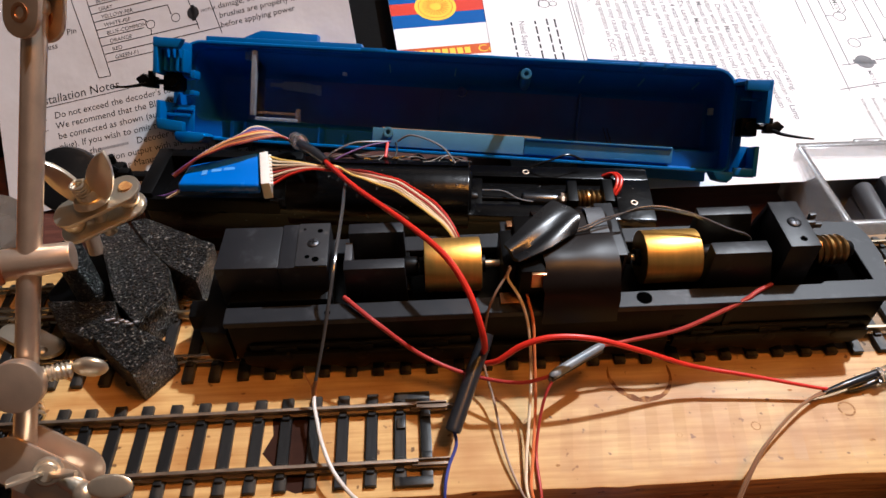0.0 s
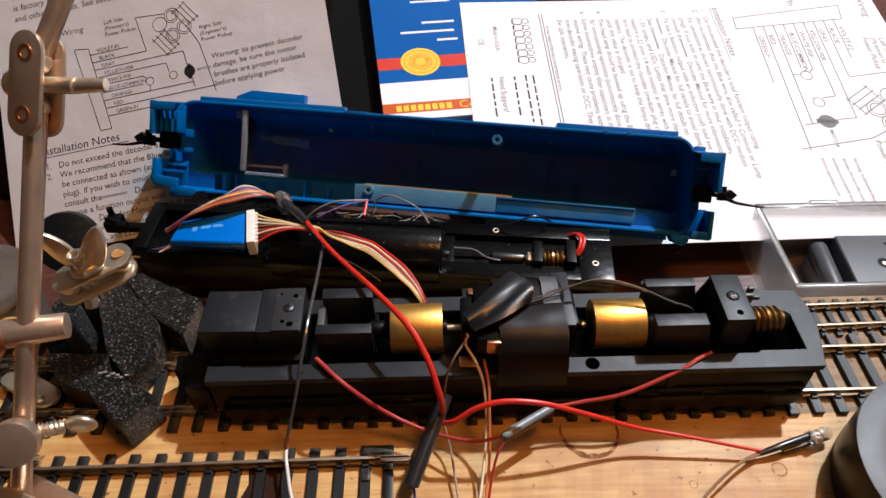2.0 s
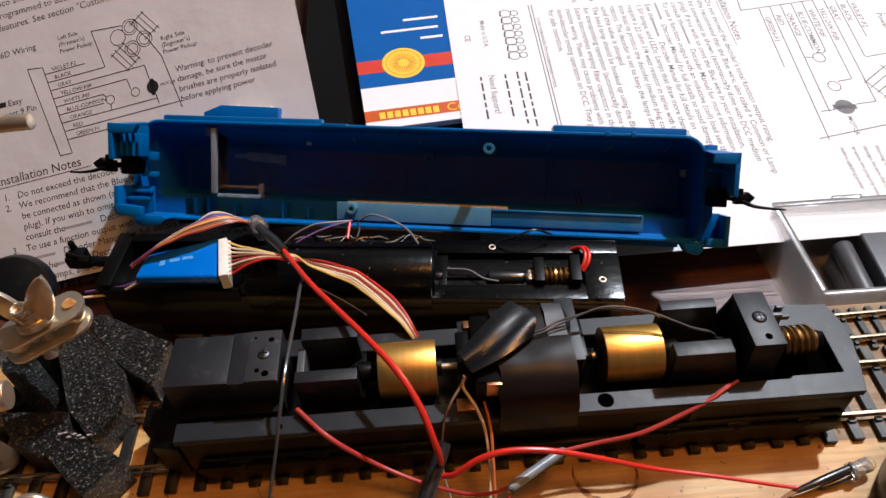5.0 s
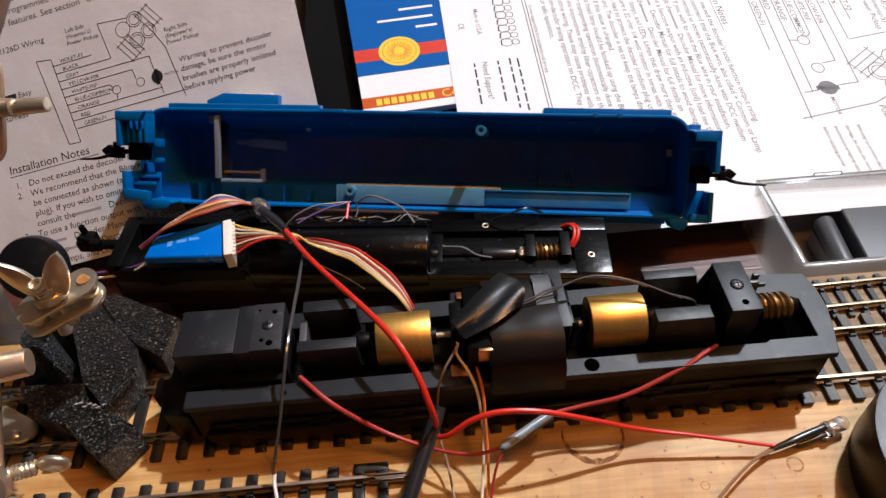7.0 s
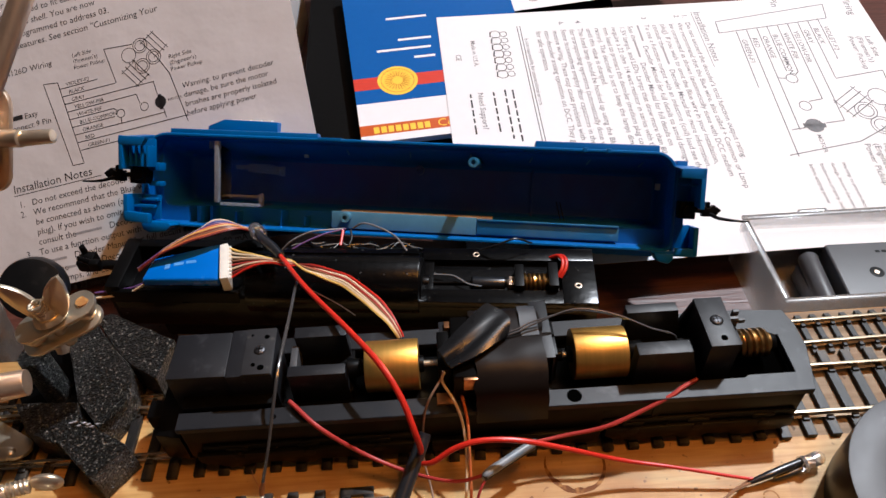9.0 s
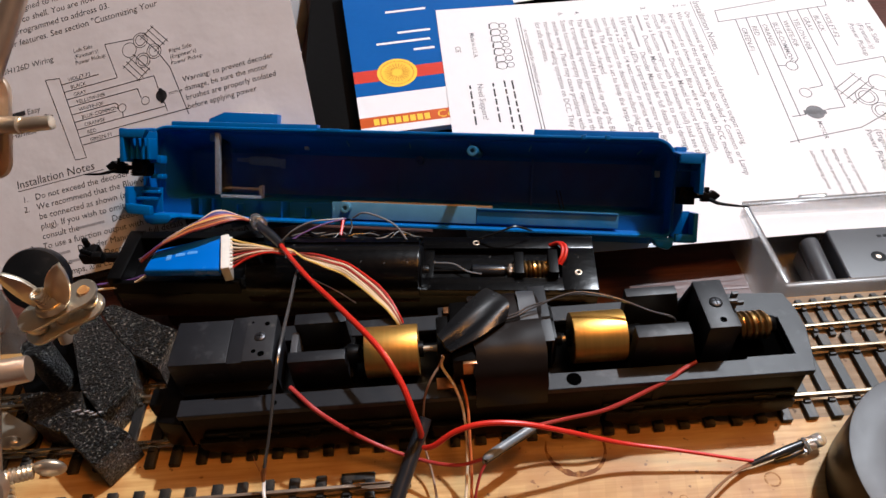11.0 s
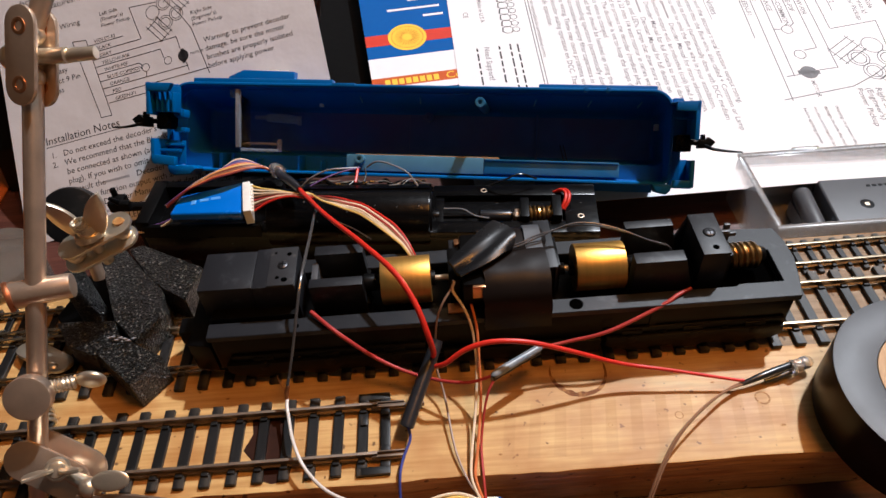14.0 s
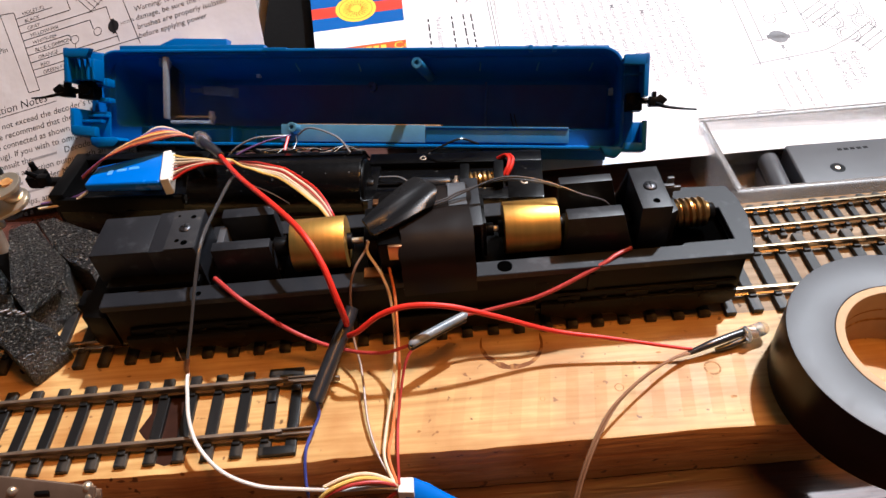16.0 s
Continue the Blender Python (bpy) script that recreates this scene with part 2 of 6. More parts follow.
shadow_brown = material("painted_shadow_brown", (0.026, 0.010, 0.006), 0.6, spec=0.08, vary=0.5, grain=260)
mahogany = timber("dark_table_varnish", (0.100, 0.034, 0.022), (0.042, 0.013, 0.009), along=22, across=330, rough=0.42, bump=0.30, specks=(0.02, 0.008, 0.006))
mahogany.node_tree.nodes["Principled BSDF"].inputs["Specular IOR Level"].default_value = 0.5
black_plastic = material("black_plastic", (0.0018, 0.0018, 0.002), 0.42, spec=0.14, vary=0.3, bump=0.008, bump_scale=2500)
black_rubber = material("black_rubber", (0.007, 0.007, 0.0075), 0.38, spec=0.35, vary=0.25, grain=260, bump=0.03, bump_scale=700, blot=(0.03, 0.028, 0.026), blot_at=(0.62, 0.74), blot_scale=160)
wet_black = material("wet_black_glue", (0.004, 0.004, 0.0045), 0.10, spec=0.6, vary=0.3, bump=0.25, bump_scale=700)
black_cast = material("black_cast_frame", (0.0014, 0.0013, 0.0014), 0.36, spec=0.12, vary=0.25, grain=300, bump=0.012, bump_scale=2200, blot=(0.008, 0.007, 0.007), blot_at=(0.62, 0.75), blot_scale=90)
worn_plate = material("worn_grey_plate", (0.024, 0.025, 0.028), 0.42, spec=0.3, vary=0.2, grain=400, bump=0.01, bump_scale=1800, blot=(0.06, 0.058, 0.055), blot_at=(0.62, 0.74), blot_scale=420)
dark_weight = material("dark_grey_weight", (0.0085, 0.0095, 0.0125), 0.46, spec=0.38, vary=0.10, grain=420, bump=0.012, bump_scale=2000, blot=(0.034, 0.036, 0.042), blot_at=(0.60, 0.74), blot_scale=190)
greasy_black = material("greasy_black", (0.0022, 0.0022, 0.0025), 0.22, spec=0.3, vary=0.4, bump=0.09, bump_scale=380, blot=(0.08, 0.08, 0.078), blot_at=(0.68, 0.73), blot_scale=620)
# Pale blots put the crinkle finish's glints into the colour.
iron = material("crinkle_black_iron", (0.0026, 0.0023, 0.0020), 0.30, spec=0.65, vary=0.5, grain=900, bump=2.6, bump_scale=1300, blot=(0.34, 0.315, 0.27), blot_at=(0.58, 0.72), blot_scale=1200)
steel = material("nickel_plated_steel", (0.80, 0.71, 0.56), 0.33, metal=0.88, vary=0.14, grain=200, bump=0.02, bump_scale=900)
dull_steel = material("dull_plated_steel", (0.70, 0.55, 0.42), 0.38, metal=0.86, vary=0.2, grain=160, bump=0.02, bump_scale=900)
clip_steel = material("worn_clip_steel", (0.46, 0.33, 0.25), 0.34, metal=0.82, vary=0.22, grain=140, bump=0.03, bump_scale=700)
plain_steel = material("blackened_screw_steel", (0.085, 0.087, 0.095), 0.45, metal=1.0, vary=0.15, grain=200)
brass = material("turned_brass", (0.74, 0.43, 0.105), 0.40, metal=0.94, vary=0.12, grain=110, bump=0.012, bump_scale=500, stretch=(9, 0.5, 0.5))
worm_brass = material("oily_brass", (0.50, 0.29, 0.10), 0.30, metal=1.0, vary=0.25, grain=300)
nickel_rail = material("nickel_silver_rail", (0.62, 0.51, 0.36), 0.27, metal=1.0, vary=0.15, grain=200, stretch=(0.2, 1, 1))
brown_rail = material("tarnished_rail", (0.17, 0.125, 0.09), 0.45, metal=0.55, vary=0.3, grain=220, bump=0.02)
tie_black = material("sleeper_plastic", (0.008, 0.0076, 0.0074), 0.44, spec=0.32, vary=0.4, grain=300, bump=0.05, bump_scale=900, stretch=(1, 0.25, 1), random_tone=0.25, blot=(0.085, 0.070, 0.054), blot_at=(0.48, 0.72), blot_scale=220)
tie_brown = material("sleeper_plastic_old", (0.007, 0.0068, 0.0068), 0.40, spec=0.40, vary=0.4, grain=300, bump=0.05, bump_scale=900, stretch=(1, 0.25, 1), random_tone=0.3, blot=(0.085, 0.070, 0.054), blot_at=(0.54, 0.76), blot_scale=200)
blue_shell = material("blue_moulded_plastic", (0.005, 0.118, 0.38), 0.38, vary=0.12, spec=0.35, grain=140, bump=0.006, bump_scale=1600)
pale_shell = material("pale_blue_plastic", (0.085, 0.23, 0.35), 0.38, vary=0.16, grain=160, blot=(0.20, 0.27, 0.30), blot_at=(0.52, 0.75), blot_scale=70)
# Roof inside: blue raised to stand in for fill light, blots for warm sheen.
roof_inner_tint = material("blue_roof_inside_tint", (0.045, 0.115, 0.40), 0.34, spec=0.4, vary=0.3, grain=110, blot=(0.075, 0.080, 0.26), blot_at=(0.42, 0.65), blot_scale=26)
# Inner copy of the shell blue, less green to offset the warm lamp.
inner_shell_tint = material("blue_inner_shell_tint", (0.008, 0.105, 0.38), 0.40, spec=0.3, vary=0.14, grain=120)
mid_shell = material("mid_blue_plastic", (0.020, 0.150, 0.33), 0.36, vary=0.16, grain=160, blot=(0.06, 0.19, 0.33), blot_at=(0.5, 0.72), blot_scale=80)
lit_wall_cream = material("lit_wall_cream", (0.55, 0.42, 0.24), 0.45, vary=0.12)
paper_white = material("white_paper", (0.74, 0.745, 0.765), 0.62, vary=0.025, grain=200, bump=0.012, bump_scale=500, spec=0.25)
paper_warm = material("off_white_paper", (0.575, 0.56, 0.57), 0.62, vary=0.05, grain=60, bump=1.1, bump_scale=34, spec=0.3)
ink = material("black_ink", (0.014, 0.013, 0.015), 0.6, vary=0.2, grain=900)
ink_grey = material("washed_grey_ink", (0.13, 0.13, 0.14), 0.6, vary=0.3, grain=900)
ink_pale = material("thin_grey_ink", (0.30, 0.29, 0.30), 0.6, vary=0.2, grain=900)
cover_blue = material("gloss_blue_print", (0.012, 0.10, 0.36), 0.22, vary=0.05, coat=0.3)
cover_red = material("red_print", (0.55, 0.05, 0.03), 0.3, vary=0.06)
cover_orange = material("orange_print", (0.50, 0.09, 0.015), 0.3, vary=0.06)
cover_yellow = material("yellow_print", (0.85, 0.58, 0.06), 0.3, vary=0.06)
red_wire = material("red_insulation", (0.56, 0.022, 0.010), 0.34, vary=0.12, grain=90)
pink_wire = material("dull_red_insulation", (0.38, 0.035, 0.030), 0.42, vary=0.15, grain=90)
orange_wire = material("orange_insulation", (0.62, 0.17, 0.05), 0.4, vary=0.12, grain=90)
yellow_wire = material("yellow_insulation", (0.72, 0.48, 0.12), 0.4, vary=0.12, grain=90)
cream_wire = material("cream_insulation", (0.74, 0.60, 0.42), 0.42, vary=0.12, grain=90)
white_wire = material("white_insulation", (0.60, 0.55, 0.50), 0.42, vary=0.12, grain=90)
maroon_wire = material("maroon_insulation", (0.17, 0.02, 0.015), 0.4, vary=0.15, grain=90)
tan_wire = material("faded_brown_insulation", (0.24, 0.15, 0.10), 0.4, vary=0.15, grain=90)
brown_wire = material("brown_insulation", (0.25, 0.135, 0.075), 0.28, vary=0.15, grain=90)
blue_wire = material("blue_insulation", (0.045, 0.06, 0.27), 0.4, vary=0.12, grain=90)
violet_wire = material("violet_insulation", (0.13, 0.06, 0.20), 0.4, vary=0.12, grain=90)
black_wire = material("black_insulation", (0.014, 0.014, 0.015), 0.3, vary=0.15, grain=90)
gloss_wire = material("glossy_black_insulation", (0.050, 0.049, 0.050), 0.22, spec=0.9, vary=0.15, grain=90)
grey_wire = material("grey_insulation", (0.20, 0.20, 0.21), 0.32, vary=0.12, grain=90)
lead_wire = material("dark_grey_insulation", (0.075, 0.075, 0.08), 0.26, vary=0.2, grain=90)
bare_wire = material("tinned_wire", (0.60, 0.55, 0.50), 0.3, metal=1.0, vary=0.2)
shrink_black = material("heat_shrink_sleeve", (0.014, 0.016, 0.020), 0.30, spec=0.85, vary=0.2, bump=0.02, bump_scale=600)
shrink_highlight = material("grey_sleeve", (0.20, 0.22, 0.24), 0.34, vary=0.15)
vinyl = material("black_vinyl_tape", (0.0095, 0.0070, 0.0062), 0.33, spec=0.2, vary=0.2, grain=140, bump=0.02, bump_scale=260)
vinyl_flag = material("glossy_vinyl_tape", (0.005, 0.0055, 0.0068), 0.27, spec=0.7, vary=0.2, grain=140, bump=0.02, bump_scale=260)
vinyl_side = material("grey_tape_edges", (0.058, 0.063, 0.072), 0.5, vary=0.012, grain=600, bump=0.004, bump_scale=1500)
card = material("tan_card_core", (0.46, 0.30, 0.16), 0.7, vary=0.15, grain=260, bump=0.02)
decoder_blue = material("blue_heat_shrink", (0.008, 0.135, 0.56), 0.26, vary=0.10, grain=120, bump=0.05, bump_scale=260)
pale_print = material("pale_blue_print", (0.10, 0.30, 0.66), 0.4, vary=0.2)
crease_highlight = material("grey_crease_highlight", (0.17, 0.165, 0.16), 0.4, vary=0.4, grain=500, bump=0.08, bump_scale=900)
white_plastic = material("white_connector_plastic", (0.74, 0.72, 0.66), 0.42, vary=0.08)
copper = material("copper_strip", (0.62, 0.30, 0.14), 0.34, metal=1.0, vary=0.2)
dark_copper = material("tarnished_copper", (0.34, 0.12, 0.05), 0.45, metal=0.8, vary=0.25, grain=200)
grey_cast = material("grey_painted_casting", (0.060, 0.063, 0.070), 0.44, vary=0.10, grain=200, bump=0.012, bump_scale=1600)
case_black = material("black_cloth_case", (0.0016, 0.0015, 0.0015), 0.7, spec=0.1, vary=0.3, grain=260, bump=0.08, bump_scale=500)
wall_paint = material("brown_wall_paint", (0.075, 0.055, 0.040), 0.8, vary=0.05, grain=8)
ceiling_paint = material("ceiling_paint", (0.10, 0.085, 0.075), 0.85, vary=0.04, grain=8)
carpet = material("brown_carpet", (0.05, 0.032, 0.022), 0.95, vary=0.2, grain=60)
orange_card = material("orange_card", (0.62, 0.17, 0.03), 0.6, vary=0.1)


def clear(name, tint, rough, amount=0.22, dusty=(0.6, 0.58, 0.56)):
    """Thin clear plastic: mostly see-through, with a gloss that grows at grazing angles."""
    m = bpy.data.materials.new(name)
    m.use_nodes = True
    n, link = m.node_tree.nodes, m.node_tree.links.new
    n.remove(n["Principled BSDF"])
    see = n.new("ShaderNodeBsdfTransparent")
    see.inputs[0].default_value = (*tint, 1)
    shine = n.new("ShaderNodeBsdfGlossy")
    shine.inputs["Roughness"].default_value = rough
    fres = n.new("ShaderNodeFresnel")
    fres.inputs[0].default_value = 1.5
    dust = n.new("ShaderNodeBsdfDiffuse")
    dust.inputs[0].default_value = (*dusty, 1)
    noise_tex = n.new("ShaderNodeTexNoise")
    noise_tex.inputs["Scale"].default_value, noise_tex.inputs["Detail"].default_value = 120, 5
    rng = n.new("ShaderNodeMapRange")
    rng.inputs["From Min"].default_value, rng.inputs["From Max"].default_value = 0.35, 0.75
    rng.inputs["To Max"].default_value = amount
    link(noise_tex.outputs["Fac"], rng.inputs["Value"])
    m1, m2 = n.new("ShaderNodeMixShader"), n.new("ShaderNodeMixShader")
    link(fres.outputs[0], m1.inputs[0])
    link(see.outputs[0], m1.inputs[1])
    link(shine.outputs[0], m1.inputs[2])
    link(rng.outputs[0], m2.inputs[0])
    link(m1.outputs[0], m2.inputs[1])
    link(dust.outputs[0], m2.inputs[2])
    link(m2.outputs[0], n["Material Output"].inputs[0])
    return m


clear_box = clear("clear_styrene", (0.95, 0.95, 0.95), 0.10, 0.30, (0.72, 0.69, 0.67))
clear_edge = clear("clear_styrene_edge", (0.78, 0.78, 0.79), 0.2, 0.34)


def epoxy(name):
    m = bpy.data.materials.new(name)
    m.use_nodes = True
    b = m.node_tree.nodes["Principled BSDF"]
    b.inputs["Base Color"].default_value = (0.93, 0.94, 0.97, 1)
    b.inputs["Transmission Weight"].default_value, b.inputs["Roughness"].default_value, b.inputs["IOR"].default_value = 0.92, 0.05, 1.5
    return m


epoxy_led = epoxy("clear_cast_epoxy")
clear_glaze = clear("clear_glazing", (0.90, 0.95, 0.98), 0.10, 0.08, (0.42, 0.52, 0.62))
clear_lens = clear("clear_lens_strip", (0.85, 0.92, 0.98), 0.12, 0.75, (0.62, 0.70, 0.80))
clear_pot = clear("clear_pot_plastic", (0.78, 0.74, 0.70), 0.12, 0.5, (0.34, 0.30, 0.26))

# ---- the room around, closed and plain ----
single("floor", box(-1600, 1600, -1600, 1600, -790, -770, 0), carpet, "plain brown carpeted floor of the room", "floor", kind="structure", smooth=0)
single("ceiling", box(-1600, 1600, -1600, 1600, 1640, 1680, 0), ceiling_paint, "plain grey-brown painted ceiling", "ceiling", kind="structure", smooth=0)
for wall_name, bounds in (("wall_north", (-1650, 1650, 1600, 1650)), ("wall_south", (-1650, 1650, -1650, -1600)), ("wall_east", (1600, 1650, -1599, 1599)), ("wall_west", (-1650, -1600, -1599, 1599))):
    single(wall_name, box(*bounds, -770, 1640, 0), wall_paint, "plain brown painted wall", "wall", kind="structure", smooth=0)

# ---- work table ----
TABLE = -20.0
table = thing("work_table", "dark reddish-brown varnished wooden work table", "table", (0, 100, -770))
WORLD_BASES = {table.name: Vector((0, 100, -770))}


def wpart(name, bm, mat, parent, label="", smooth=35):
    """A part built in the place's own millimetres under an unturned thing or one of its parts."""
    ob = part(name, bm, mat, parent, label, smooth)
    if parent.name in WORLD_BASES:
        ob.matrix_parent_inverse = Matrix.Translation(-WORLD_BASES[parent.name] * MM)
    return ob


def wthing(name, label, category, at, group=""):
    ob = thing(name, label, category, at, group=group)
    WORLD_BASES[ob.name] = Vector(at)
    return ob


def each(name, pieces, mat, parent, label="", world=True):
    for bm in pieces:
        (wpart if world else part)(name, bm, mat, parent, label)


wpart("tabletop", box(-640, 640, -330, 560, TABLE - 28, TABLE, 3), mahogany, table)
for x in (-590, 590):
    for y in (-280, 510):
        wpart("leg", box(x - 28, x + 28, y - 28, y + 28, -770, TABLE - 28, 2), mahogany, table)

# ---- pine board ----
random.seed(4)
board = wthing("pine_board", "planed pine board with knots, stains and a rough darker front edge", "board", (40, -20, TABLE))
BOARD_Y0, BOARD_Y1 = -61.2, 22.5


def board_mesh():
    bm = box(-250, 330, BOARD_Y0, BOARD_Y1, TABLE + 0.05, 0, 0)
    cuts = [e for e in bm.edges if abs(e.verts[0].co.x - e.verts[1].co.x) > 1]
    bmesh.ops.subdivide_edges(bm, edges=cuts, cuts=110, use_grid_fill=True)
    for v in bm.verts:
        if v.co.y < BOARD_Y0 + 1:
            v.co.y += 1.1 * noise.noise(Vector((v.co.x * 0.035, v.co.z, 3.0))) + 0.5 * noise.noise(Vector((v.co.x * 0.2, v.co.z * 0.5, 9.0)))
    return bevelled(bm, 0.7, 2, 60)


plank = wpart("plank", board_mesh(), pine, board)
plank.data.materials.append(pine_edge)
for f in plank.data.polygons:
    if f.normal.y < -0.5:
        f.material_index = 1
for kx, ky, kr in ((81.8, -46.4, 1.3), (107.9, -42.6, 2.3), (61, -48, 0.7)):
    wpart("knot", ring(kr * 0.78, kr, -0.3, 0.02, 22, 0, (kx, ky)), knot_wood, board)
for kx, ky, kr in ((110.5, -52.0, 0.8), (27.8, -54.9, 0.7), (95, -36, 0.7), (40, -44, 0.5), (70, -37, 0.5), (100, -49, 0.4), (52, -55, 0.4), (88, -56, 0.5)):
    wpart("knot", ball((kx, ky, -0.02), kr, (1.3, 0.7, 0.05), 10), knot_wood, board)


def stain_arc(cx, cy, r, a0, a1, wide, z=0.03, seg=60):
    """An arc-shaped stain of uneven width that fades out at its ends."""
    bm = bmesh.new()
    inner, outer = [], []
    for i in range(seg + 1):
        f = i / seg
        a = radians(a0 + (a1 - a0) * f)
        w = wide * math.sin(math.pi * f) ** 0.5 * (0.6 + 0.8 * abs(noise.noise(Vector((f * 9, 2.0, 5.0))))) + 0.05
        rr = r + 0.25 * noise.noise(Vector((f * 5, 7.0, 1.0)))
        inner.append(bm.verts.new((cx + (rr - w) * math.cos(a), cy + (rr - w) * math.sin(a), z)))
        outer.append(bm.verts.new((cx + (rr + 0.4 * w) * math.cos(a), cy + (rr + 0.4 * w) * math.sin(a), z)))
    for i in range(seg):
        bm.faces.new((inner[i], outer[i], outer[i + 1], inner[i + 1]))
    bmesh.ops.recalc_face_normals(bm, faces=bm.faces)
    return bm


wpart("ring_stain", stain_arc(55, -28.5, 8.8, 160, 378, 1.3), stain_wood, board, "dark ring-shaped stain", 0)
wpart("dusty_strip", prism([(96, -24.5), (330, -24.5), (330, 22.0), (104, 22.0)], -0.1, 0.014, 0), greyer_pine, board, "greyer, darker stretch of board under the tracks", 0)
# Dark patch paints the shadow that an unseen thing casts on the board.
wpart("stain", prism([(-46.2, -37.6), (-35.0, -36.4), (-33.2, -41.0), (-34.4, -47.4), (-32.2, -52.6), (-33.6, -58.2), (-38.0, -59.0), (-42.6, -57.2), (-44.0, -52.0), (-47.6, -47.8), (-45.4, -42.6)], -0.1, 0.016, 0), shadow_brown, board, "dark brown painted shadow of an unseen thing between the ties", 0)
for i in range(12):
    gx = 28 + i * 7.55
    wpart("sleeper_mark", prism([(gx, -57.0 + 0.4 * (i % 3)), (gx + 3.4, -57.0), (gx + 6.4, -38.6 - 0.5 * (i % 2)), (gx + 3.2, -38.6)], -0.1, 0.012, 0), ghost, board, smooth=0)

# ---- tracks ----
def rail_mesh(x0, x1, y, z0, h, wide=0.9):
    profile = [(-1.1 * wide, 0), (1.1 * wide, 0), (1.1 * wide, 0.35), (0.32 * wide, 0.6), (0.32 * wide, h - 0.85), (0.5 * wide, h - 0.7), (0.5 * wide, h), (-0.5 * wide, h), (-0.5 * wide, h - 0.7), (-0.32 * wide, h - 0.85), (-0.32 * wide, 0.6), (-1.1 * wide, 0.35)]
    return swung([(y + a, z0 + b) for a, b in profile], (x0, x1), 0.06)


def tie_mesh(length, wide, high, gauge):
    bm = box(-wide / 2, wide / 2, -length / 2, length / 2, 0, high, 0.18, 1)
    chairs = []
    for s in (-1, 1):
        for k in (-1, 1):
            y = s * gauge / 2 + k * 1.25
            chairs.append(box(-wide * 0.34, wide * 0.34, y - 0.75, y + 0.75, high - 0.05, high + 0.75, 0.15, 1))
    return to_mesh("tie", joined(bm, *chairs), tie_black, 30)


def track(name, label, at, rz, x0, x1, pitch, length, wide, high, gauge, rail_h, rail_mat, tie_mat, skip=()):
    t = thing(name, label, "railway track", at, rz=rz, group="tracks on the board")
    mesh = tie_mesh(length, wide, high, gauge)
    mesh.materials.clear()
    mesh.materials.append(tie_mat)
    n = int((x1 - x0) / pitch)
    for i in range(n + 1):
        ob = new("tie", mesh)
        ob.parent = t
        ob.matrix_basis = pose((x0 + i * pitch + random.uniform(-0.15, 0.15)) * MM, random.uniform(-0.2, 0.2) * MM, 0, 0, 0, random.uniform(-0.5, 0.5))
    for s in (-1, 1):
        part("rail", rail_mesh(x0 - 2, x1 + 3, s * gauge / 2, high, rail_h), rail_mat, t)
    return t


track("main_track", "model railway track with bright nickel rails and black ties", (0, -10.4, 0.02), 0, -246, 324, 7.6, 30.0, 3.1, 1.7, 16.5, 2.6, nickel_rail, tie_black)
track("narrow_track", "smaller gauge model track with bright rails and close-set ties", (150, 12.3, 0.02), 1.2, -393, 174, 5.25, 16.0, 2.1, 1.2, 9.0, 1.9, nickel_rail, tie_black)
old = track("old_track_piece", "short old track piece with tarnished brown rails", (-3, -45.4, 0.02), 0.35, -121.5, -7.5, 7.5, 26.5, 3.0, 1.5, 16.4, 2.5, brown_rail, tie_brown)
# the moulded end of the old piece, with its joiners
part("end_web", joined(box(-10.6, -0.9, 11.0, 13.4, 0.05, 1.6, 0.3), box(-10.6, -0.9, -13.6, -11.2, 0.05, 1.6, 0.3), box(-3.8, -0.9, -13.4, 13.4, 0.05, 1.5, 0.3), box(-3.6, -1.0, 5.0, 7.0, 1.4, 2.6, 0.3), box(-3.6, -1.0, -7.0, -5.0, 1.4, 2.6, 0.3), box(-9.8, -7.6, 2.0, 5.0, 1.4, 2.3, 0.3)), tie_brown, old)
for s in (-1, 1):
    part("rail_joiner", joined(box(-6, 3.5, s * 8.2 - 1.3, s * 8.2 + 1.3, 1.6, 2.2, 0.1), box(-6, 3.5, s * 8.2 + 0.6, s * 8.2 + 1.0, 1.9, 3.2, 0.1), box(-6, 3.5, s * 8.2 - 1.0, s * 8.2 - 0.6, 1.9, 3.2, 0.1)), brown_rail, old)
part("rail", rail_mesh(-6, 9.5, 8.2, 1.5, 1.2, 0.7), brown_rail, old)

# ---- stripped locomotive chassis on the main track ----
LY = -7.8
loco = wthing("locomotive_chassis", "stripped black model locomotive chassis with brass flywheels on the track", "model locomotive", (34, LY, 4.3))
deck_outline = [(-57, -22.7), (121.3, -22.7), (122.9, -16.8), (124.9, -7.4), (124.7, 0.4), (123.0, 6.2), (109, 7.2), (-57, 7.2), (-57, 1.4), (99.6, 1.4), (99.6, -3.2), (118, -3.2), (118, -16.4), (104.5, -16.4), (103.5, -17.2), (-57, -17.2)]
deck = wpart("deck", prism(deck_outline, 20.4, 22.5, 0.2, 1), dark_weight, loco, "", 0)
wpart("deck_hole", rod((54.3, -19.7, 21.0), (54.3, -19.7, 22.54), 2.1, 2.1, 28), void_black, deck)
wpart("deck_hole", rod((-30, -20.3, 21.0), (-30, -20.3, 22.54), 0.8, 0.8, 18), void_black, deck)
wpart("frame_block", box(-56, 118, -16.9, 1.2, 7, 18.4, 0.3), black_cast, loco)
each("side_skirt", (box(-56.5, 120, -21.8, -17.3, 6.0, 20.3, 0.3), box(-56.5, 120, 1.6, 6.4, 6.0, 20.3, 0.3)), black_cast, loco)
